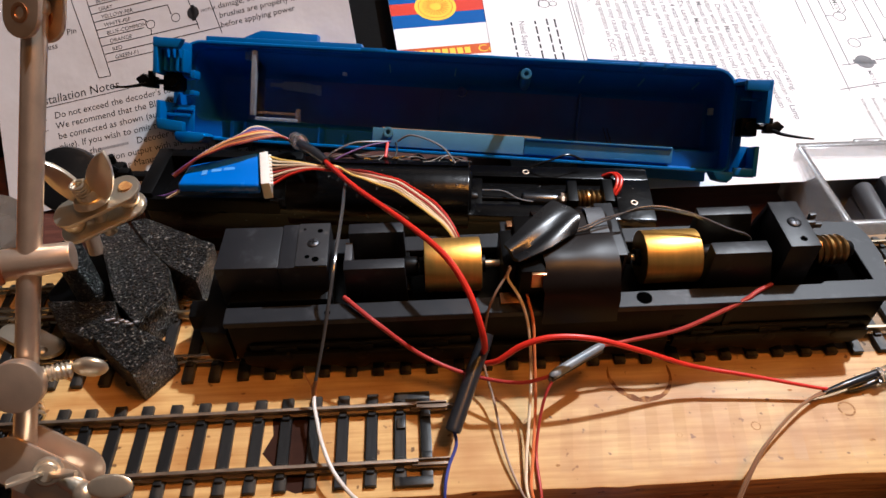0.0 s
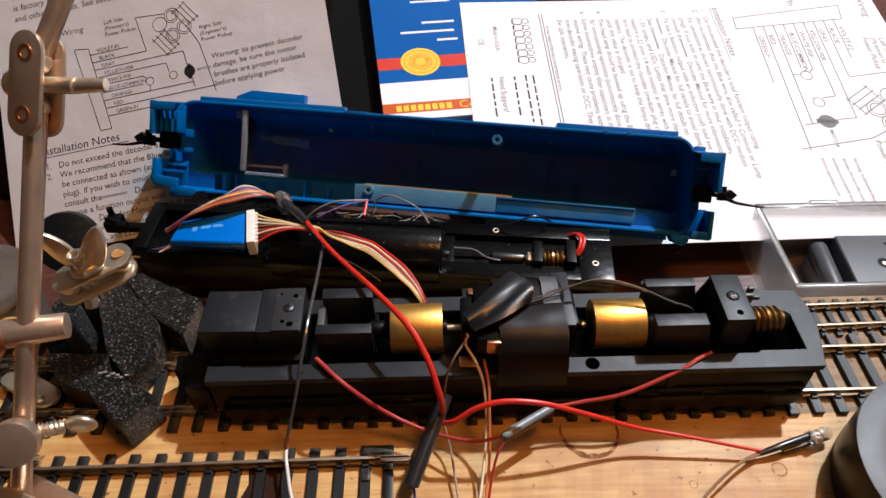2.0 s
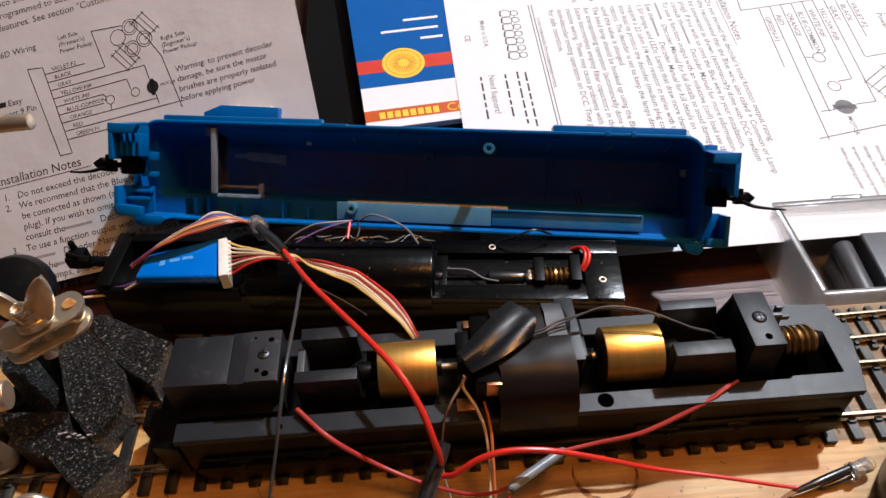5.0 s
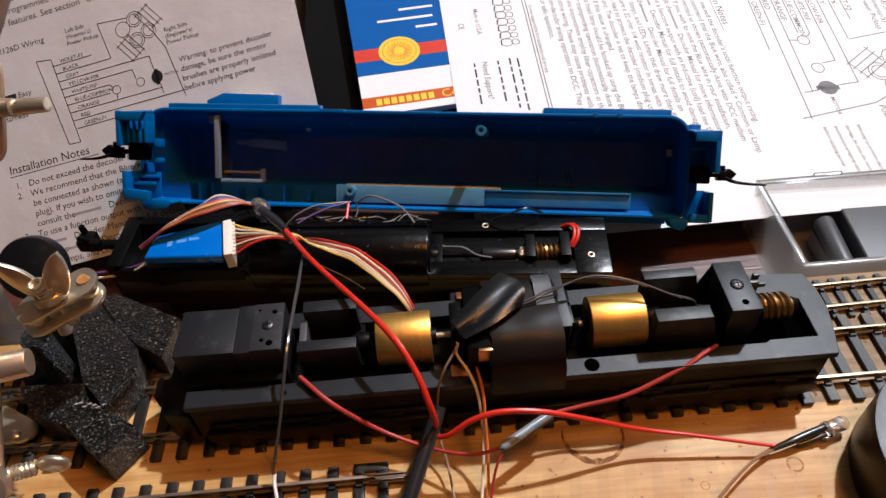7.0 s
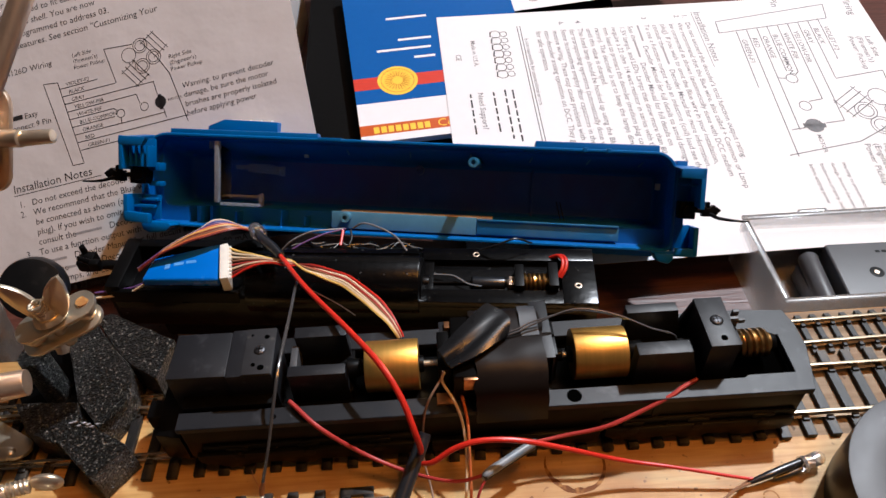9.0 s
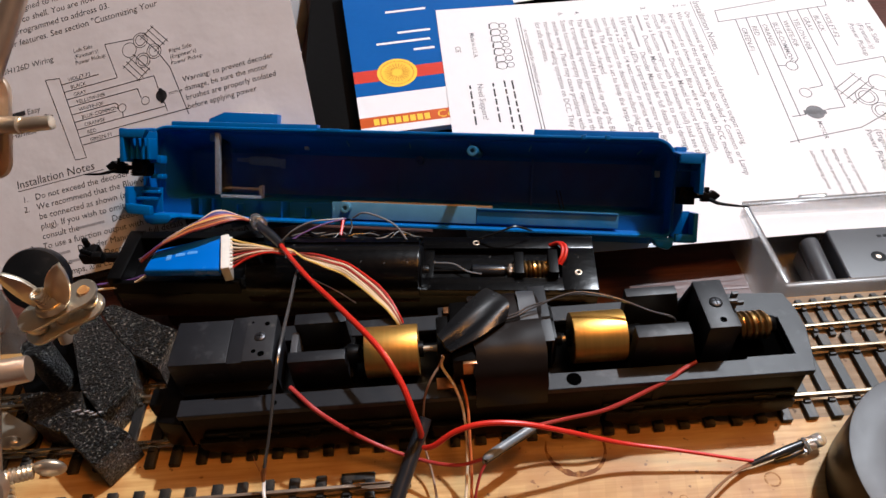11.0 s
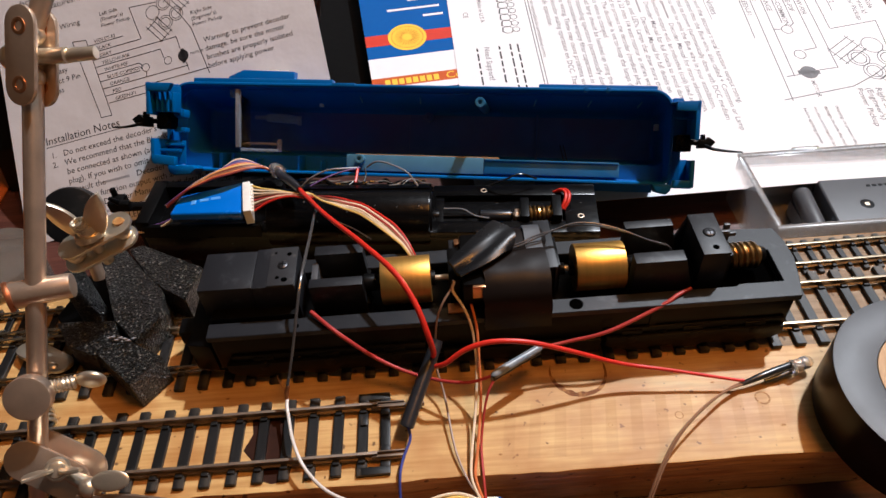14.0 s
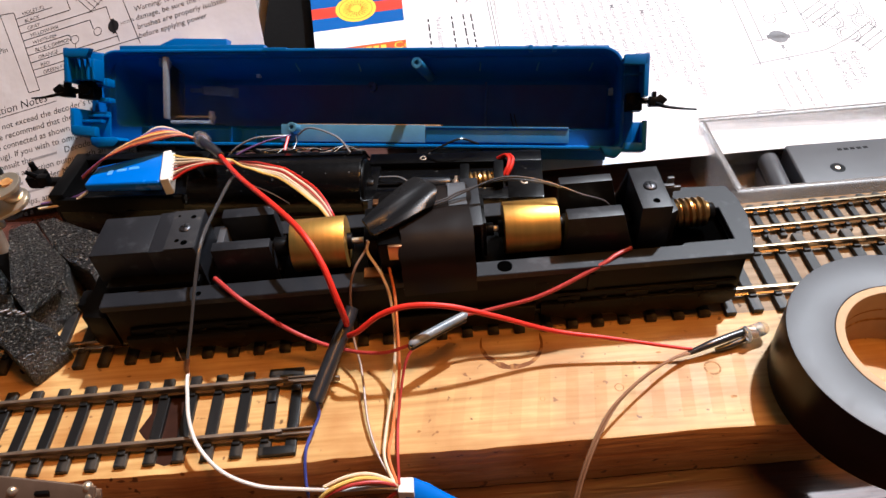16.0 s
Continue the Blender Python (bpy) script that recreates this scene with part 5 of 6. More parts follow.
each("tread", (prism([(-98.9, 12.4), (-98.9, 9.2), (-90.0, 9.2), (-88.4, 12.4)], 15.4, 18.3, 0.4), prism([(-98.2, -14.8), (-97.4, -18.6), (-88.6, -19.0), (-88.6, -15.6)], 13.2, 16.2, 0.4), box(-97.2, -89.0, -13.6, -12.5, 8.6, 11.4, 0.2), box(-97.2, -89.6, -11.2, -10.2, 5.0, 7.6, 0.2)), blue_shell, west, "", False)
for k in range(4):
    x = -96.4 + 2.15 * k
    part("step_rib", plate(x, x + 0.9, 1.6, 9.3, 9.0, 15.2, 0.0, 0.0, 0.25), blue_shell, west)
part("step_back", box(-98.2, -89.6, 0.8, 12.0, 7.8, 9.1, 0.3), blue_shell, west)
part("step_back", box(-97.8, -89.6, -18.4, -9.0, 4.0, 5.1, 0.3), blue_shell, west)
part("corner_lug", prism([(-95.0, -18.8), (-94.0, -22.0), (-91.6, -23.0), (-85.0, -22.4), (-82.6, -20.0), (-84.0, -18.8)], 2.0, 10.6, 1.0), blue_shell, west)
each("coupler_block", (box(-93.6, -88.4, 0.2, 3.2, 3.0, 8.0, 0.4), box(-93.6, -89.0, -5.6, -3.8, 2.0, 6.4, 0.4)), blue_shell, west, "", False)
part("coupler_box", joined(box(-98.6, -92.4, -4.8, 3.0, 5.0, 11.0, 0.6), rod((-95.0, -1.2, 9), (-95.0, -1.2, 12.4), 2.3, 2.3, 18, 0.3)), black_plastic, west)
part("coupler", coupler(-98.4, -1, -1.6), black_plastic, west, "small black knuckle coupler")
# pilot at the far end: plain stepped plates
east = part("pilot", box(101.6, 105.4, -20.4, 12.0, -6.2, -1.0, 0.4), blue_shell, shell)
each("pilot_plate", (plate(106.6, 108.2, -3.0, 10.4, -4, 18.2, -0.6, -1.4), plate(108.0, 109.6, -21.4, -11.2, -4, 7.0, -0.4)), blue_shell, east, "", False)
each("step_side", (plate(100.4, 107.8, 9.4, 10.4, -2.0, 17.6, -0.6, -1.6), plate(101.0, 109.0, -21.8, -20.6, -3.0, 6.4, -0.4, 0.0)), blue_shell, east, "", False)
each("tread", (prism([(99.4, 5.8), (107.6, 5.6), (107.6, 9.4), (99.4, 9.0)], 15.6, 18.2, 0.4), prism([(101.6, -21.4), (108.8, -21.4), (108.8, -18.8), (101.6, -18.8)], 4.4, 6.8, 0.4), box(100.2, 106.8, 3.2, 4.0, 10.0, 13.0, 0.2)), blue_shell, east, "", False)
part("step_back", plate(101.4, 107.0, -3.0, 8.6, -2.0, 2.0, 0.0, 0.0), blue_shell, east)
part("step_back", plate(101.4, 108.4, -20.8, -11.0, -4.0, -2.0, 0.0, 0.0), blue_shell, east)
part("corner_lug", prism([(93.4, -20.4), (95.2, -23.4), (98.8, -24.2), (100.4, -22.6), (100.6, -20.4)], 2.0, 10.8, 0.8), blue_shell, east)
part("coupler_box", joined(box(101.6, 107.0, -8.2, -2.2, 2.6, 9.4, 0.6), rod((104.2, -5.2, 8), (104.2, -5.2, 11.0), 1.8, 1.8, 18, 0.3)), black_plastic, east)
part("coupler", coupler(106.2, 1, -4.8, 0.85), black_plastic, east, "small black knuckle coupler")

# ---- papers: one propped sheet, one set of sheets over a booklet ----
def letters(text, size, spin=0.0, fat=0.0):
    """A flat line of writing in the built-in font, in millimetres, with its base line from the origin."""
    data = bpy.data.curves.new("line", "FONT")
    data.body, data.size, data.resolution_u, data.offset = text, size, 2, fat
    ob = bpy.data.objects.new("line", data)
    me = bpy.data.meshes.new_from_object(ob)
    bpy.data.objects.remove(ob)
    bpy.data.curves.remove(data)
    bm = bmesh.new()
    bm.from_mesh(me)
    bpy.data.meshes.remove(me)
    bmesh.ops.rotate(bm, verts=bm.verts, matrix=Matrix.Rotation(radians(spin), 3, "Z"))
    return bm


def sheet_frame(origin, right, normal):
    n = Vector(normal).normalized()
    r = Vector(right)
    r = (r - n * r.dot(n)).normalized()
    m = Matrix((r, n.cross(r), n)).transposed().to_4x4()
    return Matrix.Translation(Vector(origin) * MM) @ m


def sheet(w0, w1, h0, h1, curl, thick=0.12, nx=24, ny=24):
    """A sheet in its own plane, a little bent; curl(x, y) is its rise."""
    bm = bmesh.new()
    grid = [[bm.verts.new((w0 + (w1 - w0) * i / nx, h0 + (h1 - h0) * j / ny, 0)) for i in range(nx + 1)] for j in range(ny + 1)]
    for row in grid:
        for v in row:
            v.co.z = curl(v.co.x, v.co.y)
    for a, b in zip(grid, grid[1:]):
        for i in range(nx):
            bm.faces.new((a[i], a[i + 1], b[i + 1], b[i]))
    bmesh.ops.recalc_face_normals(bm, faces=bm.faces)
    ext = bmesh.ops.extrude_face_region(bm, geom=bm.faces[:])
    for g in ext["geom"]:
        if isinstance(g, bmesh.types.BMVert):
            g.co.z -= thick
    bmesh.ops.recalc_face_normals(bm, faces=bm.faces)
    return bm


LIFT = 0.06


def no_bend(x, y):
    return 0.0


SHELL_BOXES = (((-96.5, 101.0), (-15.0, 12.6), (-31.5, -2.0)), ((-86.0, -24.0), (-22.6, -13.0), (-21.5, 0.0)), ((-97.5, 101.5), (-21.4, -14.0), (-9.0, 0.0)))


def sink(frame_of, x, y):
    """How far a point of a sheet lies inside the body shell, straight down through the sheet."""
    o, r, u, n = frame_of
    q = o + r * x + u * y - shell_at
    best = 0.0
    for limits in SHELL_BOXES:
        depth = 1e9
        for axis, (low, high) in zip((U, Vv, Ww), limits):
            at, go = q.dot(axis), -n.dot(axis)
            if at < low or at > high:
                depth = 0.0
                break
            if abs(go) > 1e-6:
                depth = min(depth, ((high if go > 0 else low) - at) / go)
        best = max(best, depth)
    return best


def frame_vectors(origin, right, normal):
    n = Vector(normal).normalized()
    r = Vector(right)
    r = (r - n * r.dot(n)).normalized()
    return Vector(origin), r, n.cross(r), n


LPN = Vector((-0.182, -0.845, 1.0))
LEFT = (-155.6, 103.2, 6.9)
LDIR = (0.980, 0.0225, 0.1974)
RPN = Vector((0.029, -0.2045, 1.0))
RIGHT = (28.2, 121.1, 10.7)
RDIR = (0.0328, -0.979, -0.2012)
LEFT_FRAME = frame_vectors(LEFT, LDIR, LPN)
RIGHT_FRAME = frame_vectors(RIGHT, RDIR, RPN)


def bend_left(x, y):
    """The propped sheet gives way under the body shell that lies on it, down to the table at most."""
    if x < 40 or y > 30:
        return 0.0
    room = 6.9 + 0.1974 * x + 0.645 * y + 19.0
    return -min(sink(LEFT_FRAME, x, y), max(0.0, room / 0.757))


def bend_right(x, y):
    """The flat sheet is pressed down where the shell lies on it."""
    return -sink(RIGHT_FRAME, x, y) if x > 10 and y < 130 else 0.0


BEND = {}
FAT = {}


def bent(bm, parent):
    """Lays flat print on its bent sheet."""
    rule, dx, dy = BEND.get(parent.name, (no_bend, 0, 0))
    for v in bm.verts:
        v.co.z += rule(v.co.x + dx, v.co.y + dy)
    return bm


def write(parent, text, x, y, size, mat=None, spin=0.0, name="printed_line"):
    bm = letters(text, size, spin, FAT.get(parent.name, 0.0))
    bmesh.ops.translate(bm, vec=(x, y, LIFT), verts=bm.verts)
    return part(name, bent(bm, parent), mat or ink, parent, smooth=0)


def stroke(x0, y0, x1, y1, w=0.35):
    d = Vector((x1 - x0, y1 - y0, 0))
    n = Vector((-d.y, d.x, 0)).normalized() * w / 2
    bm = bmesh.new()
    a, b = Vector((x0, y0, LIFT)), Vector((x1, y1, LIFT))
    bm.faces.new([bm.verts.new(p) for p in (a - n, b - n, b + n, a + n)])
    return bm


def loop_line(x, y, r, w=0.35, seg=28):
    bm = bmesh.new()
    o = [bm.verts.new((x + (r + w / 2) * math.cos(6.2832 * i / seg), y + (r + w / 2) * math.sin(6.2832 * i / seg), LIFT)) for i in range(seg)]
    n = [bm.verts.new((x + (r - w / 2) * math.cos(6.2832 * i / seg), y + (r - w / 2) * math.sin(6.2832 * i / seg), LIFT)) for i in range(seg)]
    for i in range(seg):
        bm.faces.new((o[i], o[(i + 1) % seg], n[(i + 1) % seg], n[i]))
    return bm


def disc(x, y, rx, ry, z=LIFT, seg=36):
    bm = bmesh.new()
    bm.faces.new([bm.verts.new((x + rx * math.cos(6.2832 * i / seg), y + ry * math.sin(6.2832 * i / seg), z)) for i in range(seg)])
    return bm


def patch(x0, x1, y0, y1, z=LIFT):
    bm = bmesh.new()
    bm.faces.new([bm.verts.new(p) for p in ((x0, y0, z), (x1, y0, z), (x1, y1, z), (x0, y1, z))])
    return bm


# black soft case and binder that hold the papers up from behind
case = wthing("equipment_case", "soft black case lying behind the papers on the table", "case", (40, 220, TABLE + 0.05))
wpart("body", swung([(121, TABLE + 0.05), (330, TABLE + 0.05), (330, 30), (240, 26), (121, 2.4)], (-40, 118), 3.0), case_black, case)
wpart("piping", hose([(-38, 121.4, 1.6), (0, 121.0, 2.2), (40, 121.2, 1.9), (80, 121.0, 2.2), (116, 121.4, 1.6)], 0.9, 8), black_wire, case)
binder = wthing("black_binder", "black binder standing slanted behind a propped sheet", "binder", (-119, 200, TABLE + 0.05))
wpart("cover", swung([(108, TABLE + 0.05), (112, TABLE + 0.05), (188, 58), (300, 62), (300, 66), (184, 62), (112, 2)], (-186, -52), 1.0), case_black, binder)
wpart("page_block", swung([(113.5, TABLE + 0.1), (299, TABLE + 0.1), (299, 61), (189, 57)], (-184, -54), 0.5), paper_warm, binder)

LIST_LINES = ["1.   Do not exceed the decoder's total function output rating.", "2.   We recommend that the Blue wire, also called + Common or Lamp", "      be connected as shown (automatically done with DCC medium", "      plug). If you wish to omit the Blue wire in your installation,", "      consult the              Decoder Manual for more information.", "3.   To use a function output with an inductive (coil) load see the", "                    Decoder Manual for full details to avoid damage.", "      See the              Decoder Manual for full details on", "      1.5V lamps, and LEDs. Lamps that draw more than 80 mA", "      require a 22 ohm 1/4 watt resistor in series with the func-", "      tion lead to protect the decoder (medium plug configu-", "      ration). The decoder is set to keep the lamps dimmed", "      until this value is changed.", "4.   The head lamp should be hooked up using the Blue/+C wire", "      for transponding operation (automatically done with plug).", "6.   Some locomotives employ filter capacitors in the loco-", "      motive wiring. These may cause problems with", "      non-decoder analog operation on DCC. They go", "      for safe operation."]
WARNING = ("Warning: to prevent decoder", "damage, be sure the motor", "brushes are properly isolated", "before applying power")
BRAND_BARS = {4: 25.0, 6: 8.0, 7: 19.0}


def printed_page(parent, pen, intro=True):
    """The page that both sheets carry; the origin is at the heading's left end."""
    write(parent, "Installation Notes", 0.5, 0.8, 5.0, pen)
    part("rule", stroke(0.5, -0.3, 40, -0.3, 0.3), pen, parent, smooth=0)
    for i, line in enumerate(LIST_LINES):
        y = -5.6 - i * 4.25
        write(parent, line, 2.0, y, 3.75, pen)
        if i in BRAND_BARS:
            part("printed_bar", bent(patch(BRAND_BARS[i], BRAND_BARS[i] + 11.5, y + 0.5, y + 1.5), parent), ink_pale, parent, smooth=0)
    # wiring diagram
    lines = [(21, 43.5, 27.4, 42.6), (27.4, 42.6, 33.4, 6.4), (33.4, 6.4, 28.4, 6.6), (28.4, 6.6, 21, 43.5)]
    for i, x1 in enumerate((45, 52.6, 68.8, 60.7, 50, 49.8, 71.8, 81.0, 56, 55)):
        x0, y0 = 27.6 + 0.66 * i, 39.6 - 3.45 * i
        if i < 9:
            lines.append((x0, y0, x1, y0 + (0.12 if i == 0 else 0.0)))
    lines += [(52.9, 36.2, 49.9, 51.5), (49.9, 51.5, 62.6, 50.4), (72, 42.5, 76.2, 34.6), (76.2, 34.6, 80.6, 13.0), (68.8, 32.7, 69.6, 27.0), (71.2, 20.6, 71.8, 16.6), (60.7, 29.2, 61.6, 25.0), (50.0, 25.8, 51.4, 24.4), (52.6, 21.4, 52.4, 18.9)]
    for q in lines:
        part("diagram_line", stroke(*q, 0.30 if parent.name in FAT else 0.34), pen, parent, smooth=0)
    for x, y, r in ((65.7, 49.0, 3.1), (60.2, 46.2, 3.1), (70.7, 42.9, 3.1), (65.3, 40.3, 3.1), (65.7, 49.0, 2.2), (70.7, 42.9, 2.2), (65.3, 40.3, 2.2), (63.2, 23.4, 1.7), (52.7, 23.0, 1.7)):
        part("diagram_ring", loop_line(x, y, r, 0.28), pen, parent, smooth=0)
    for gx, gy in ((66.0, 50.8), (56.2, 40.6)):
        for q in range(4):
            x0, y0 = gx + 1.75 * q, gy + 1.15 * q * (0.9 if gx > 60 else 1.0)
            part("diagram_line", stroke(x0, y0, x0 + 6.2, y0 - 8.6, 0.3), pen, parent, smooth=0)
        for q in (0, 3):
            x0, y0 = gx - 0.2 + 1.7 * q, gy - 1.4 - 2.3 * q
            part("diagram_line", stroke(x0, y0, x0 + 6.6, y0 + 4.2, 0.28), pen, parent, smooth=0)
    part("motor_symbol", joined(disc(70.4, 23.6, 2.4, 2.6), patch(69.6, 71.2, 20.4, 26.8)), pen, parent, smooth=0)
    for i, word in enumerate(("VIOLET-F2", "BLACK", "GRAY", "YELLOW-F0R", "WHITE-F0F", "BLUE-COMMON", "ORANGE", "RED", "GREEN-F1")):
        write(parent, word, 31.0 + 0.66 * i, 40.2 - 3.45 * i, 2.3, pen)
    for i, word in enumerate(("Left Side", "(Fireman's)", "Power Pickup")):
        write(parent, word, 35.6, 51.6 - 2.7 * i, 2.5, pen)
    for i, word in enumerate(("Right Side", "(Engineer's)", "Power Pickup")):
        write(parent, word, 77.0, 40.4 - 2.7 * i, 2.5, pen)
    for i, word in enumerate(WARNING if intro else ()):
        write(parent, word, 80.6, 26.8 - 3.9 * i, 3.3, pen)
    write(parent, "MOTOR", 73.6, 23.0, 1.7, pen)
    for i, word in enumerate(("Easy", "Connect 9 Pin", "Harness")):
        write(parent, word, (10.4 if i == 0 else 1.8), 31.0 - 4.3 * i, 3.5, pen)
    part("printed_bar", patch(1.8, 9.6, 31.2, 33.2), pen, parent, smooth=0)
    write(parent, "DH126D Wiring", 1.6, 50.6, 3.6, pen)
    if not intro:
        return
    for i, word in enumerate(("has been designed to fit easily", "inside the loco shell. You are now", "is factory programmed to address 03.", "and other features. See section \"Customizing Your")):
        write(parent, word, -4.5, 76.2 - 4.9 * i, 3.9, pen)
    for i in range(3):
        write(parent, "decoder for most locomotives with many lighting", -4.5, 81.0 + 4.9 * i, 3.9, pen)


left = new("instruction_sheet")
left.empty_display_size = 0.01
left.matrix_basis = sheet_frame(LEFT, LDIR, LPN)
tagged(left, "warm white printed instruction sheet with wiring diagram, propped up", "paper", "instruction sheets")
BEND[left.name] = (bend_left, 0, 0)
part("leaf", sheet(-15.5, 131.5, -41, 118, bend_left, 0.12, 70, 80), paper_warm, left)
printed_page(left, ink)

right = new("instruction_sheet")
right.empty_display_size = 0.01
right.matrix_basis = sheet_frame(RIGHT, RDIR, RPN)
tagged(right, "white printed instruction sheet with wiring diagram lying over a booklet", "paper", "instruction sheets")
BEND[right.name] = (bend_right, 0, 0)
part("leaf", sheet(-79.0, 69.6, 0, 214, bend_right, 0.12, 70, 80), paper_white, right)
side = new("page_print")
side.parent = right
side.matrix_basis = pose(-64.5 * MM, 133.0 * MM, 0)
tagged(side, "printed text and wiring diagram")
BEND[side.name] = (bend_right, -64.5, 133.0)
FAT[side.name] = FAT[right.name] = 0.015
printed_page(side, ink_grey, False)


def placed(page):
    """Sets the list closer to the sheet's edge and draws the diagram larger."""
    rule, dx, dy = BEND[page.name]
    for ob in page.children:
        listed = max(v.co.y for v in ob.data.vertices) < 6.3 * MM
        for v in ob.data.vertices:
            x, y = v.co.x / MM, v.co.y / MM
            lift = v.co.z / MM - rule(x + dx, y + dy)
            if listed:
                x, y = -6.2 + (x - 2), -73.5 + (y + 69.35) * 0.97
            else:
                x, y = 1.655 * x + 0.10 * y - 47.1, -0.085 * x + 1.545 * y - 4.2
            v.co = Vector((x, y, rule(x + dx, y + dy) + lift)) * MM


placed(side)
for i, word in enumerate(WARNING):
    write(right, word, 28.6, 162.4 - 4.7 * i, 2.3, ink_grey)
for a0, a1, u in ((-26, 6.6, 29.4), (-26.4, 7, 25.9), (-25.3, 1, 20.6), (-24.8, 4.4, 10.0)):
    x = a0
    for k in range(9):
        w = 2.4 + 3.6 * ((k * 37 + int(u)) % 10) / 10
        if x + w > a1:
            break
        part("printed_bar", bent(patch(x, x + w, u + 0.4, u + 1.2), right), ink, right, smooth=0)
        x += w + 1.3
write(right, "Need Support?", -25.4, 14.2, 3.7, ink_grey)
write(right, "Made in U.S.A.", -60.4, 14.8, 3.0, ink_grey)
write(right, "is not responsible for unintentional errors.", -60, 41.0, 2.6, ink_grey)
write(right, "CE", -51.4, 6.8, 3.6, ink_grey)
part("double_rule", joined(stroke(-69, 38.6, 66, 38.6, 0.35), stroke(-69, 40.0, 66, 40.0, 0.35)), ink, right, smooth=0)
part("maker_mark", joined(*[joined(loop_line(-64 + 4.6 * k, 27.2, 2.5, 0.35), loop_line(-64 + 4.6 * k, 31.2, 1.7, 0.35), stroke(-66 + 4.6 * k, 25.0 + 0.4 * (k % 2), -62.4 + 4.6 * k, 24.6, 0.6)) for k in range(7)]), ink, right, "stylised maker's mark", 0)

# a leaflet beyond the sheet
beyond = new("folded_leaflet")
beyond.empty_display_size = 0.01
beyond.matrix_basis = sheet_frame(RIGHT, RDIR, RPN) @ pose(-0.085, 0.034, -0.0008, 0, 0, 7.0)
tagged(beyond, "white folded leaflet with large grey lettering behind the sheet", "leaflet")
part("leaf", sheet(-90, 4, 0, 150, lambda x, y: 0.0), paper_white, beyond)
part("large_print", joined(*[loop_line(-5.0, 17 + 8.5 * k, 3.2, 1.2) for k in range(3)]), ink_pale, beyond, "plain grey ring marks", 0)

# ---- blue booklet under the sheet ----
book = new("decoder_booklet")
book.empty_display_size = 0.01
book.matrix_basis = sheet_frame(RIGHT, RDIR, RPN) @ pose(-4.7 * MM, -39.3 * MM, -0.35 * MM, 0, 0, 4.3)
tagged(book, "glossy blue booklet with red band and yellow round emblem", "booklet")
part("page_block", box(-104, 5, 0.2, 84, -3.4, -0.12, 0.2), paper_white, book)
part("cover", patch(-104.2, 5.2, 0, 84.2, -0.10), cover_blue, book, smooth=0)
for name, x0, x1, mat in (("red_band", -34.5, -26.8, cover_red), ("white_band", -18.2, -5.0, paper_white), ("orange_band", -5.0, 1.1, cover_orange), ("white_field", 1.1, 5.2, paper_white)):
    part(name, patch(x0, x1, 0, 84.2, -0.06), mat, book, smooth=0)
emblem = part("emblem", disc(-31.0, 20.2, 9.3, 9.3, -0.02), cover_yellow, book, smooth=0)
part("emblem_rays", joined(*[stroke(-31 + 2.5 * math.cos(a * 0.2618), 20.2 + 2.5 * math.sin(a * 0.2618), -31 + 6.0 * math.cos(a * 0.2618), 20.2 + 6.0 * math.sin(a * 0.2618), 0.3) for a in range(24)], loop_line(-31, 20.2, 7.6, 0.25)), cover_orange, emblem, smooth=0)
bm = letters("Comple", 6.2, 90)
bmesh.ops.translate(bm, vec=(0.2, 34, 0.02), verts=bm.verts)
part("cover_word", bm, cover_yellow, book, smooth=0)
for k in range(8):
    part("printed_bar", patch(-3.4, 0.2, 6 + 3.2 * k, 8.4 + 3.2 * k, 0.02), cover_yellow, book, smooth=0)
for x0, y0, y1 in ((-52.4, 13.0, 39), (-59, 24, 40), (-46, 30, 40), (-75, 20, 40)):
    part("printed_bar", patch(x0, x0 + 1.5, y0, y1, 0.0), paper_white, book, smooth=0)

# ---- clear box with a grey casting in it ----
cbox = wthing("clear_plastic_box", "open clear plastic parts box with scuffed walls", "box", (185, 46, TABLE))
BX0, BX1, BY0, BY1, BZ0, BZ1 = 138.0, 236.0, 24.4, 67.6, TABLE + 0.05, 4.0
for args in ((BX0, BX1, BY0, BY0 + 1.2), (BX0, BX1, BY1 - 1.2, BY1), (BX0, BX0 + 1.2, BY0 + 1.25, BY1 - 1.25), (BX1 - 1.2, BX1, BY0 + 1.25, BY1 - 1.25)):
    wall = wpart("side", box(*args, BZ0, BZ1 - 1.3, 0.2), clear_box, cbox)
    wall.visible_shadow = False
rim = wpart("rim", joined(box(BX0 - 0.3, BX1 + 0.3, BY0 - 0.3, BY0 + 1.2, BZ1 - 1.2, BZ1, 0.2), box(BX0 - 0.5, BX1 + 0.5, BY1 - 1.3, BY1 + 0.5, BZ1 - 1.2, BZ1, 0.2), box(BX0 - 0.5, BX0 + 1.3, BY0 + 1.35, BY1 - 1.35, BZ1 - 1.2, BZ1, 0.2), box(BX1 - 1.3, BX1 + 0.5, BY0 + 1.35, BY1 - 1.35, BZ1 - 1.2, BZ1, 0.2), box(160, 171, BY1 + 0.6, BY1 + 2.0, BZ1 - 1.2, BZ1, 0.4)), clear_edge, cbox)
rim.visible_shadow = False
floor_pane = wpart("base", box(BX0 + 1.3, BX1 - 1.3, BY0 + 1.3, BY1 - 1.3, BZ0, BZ0 + 1.0, 0), clear_box, cbox)
floor_pane.visible_shadow = False
cast = wthing("grey_casting", "dark grey cast metal weight with a screw recess", "casting", (195, 45, TABLE + 1.1))
wpart("slab", prism([(166.4, 31.2), (231, 31.2), (231, 57.6), (168.8, 58.6)], TABLE + 1.1, -5.0, 1.2, 3), grey_cast, cast)
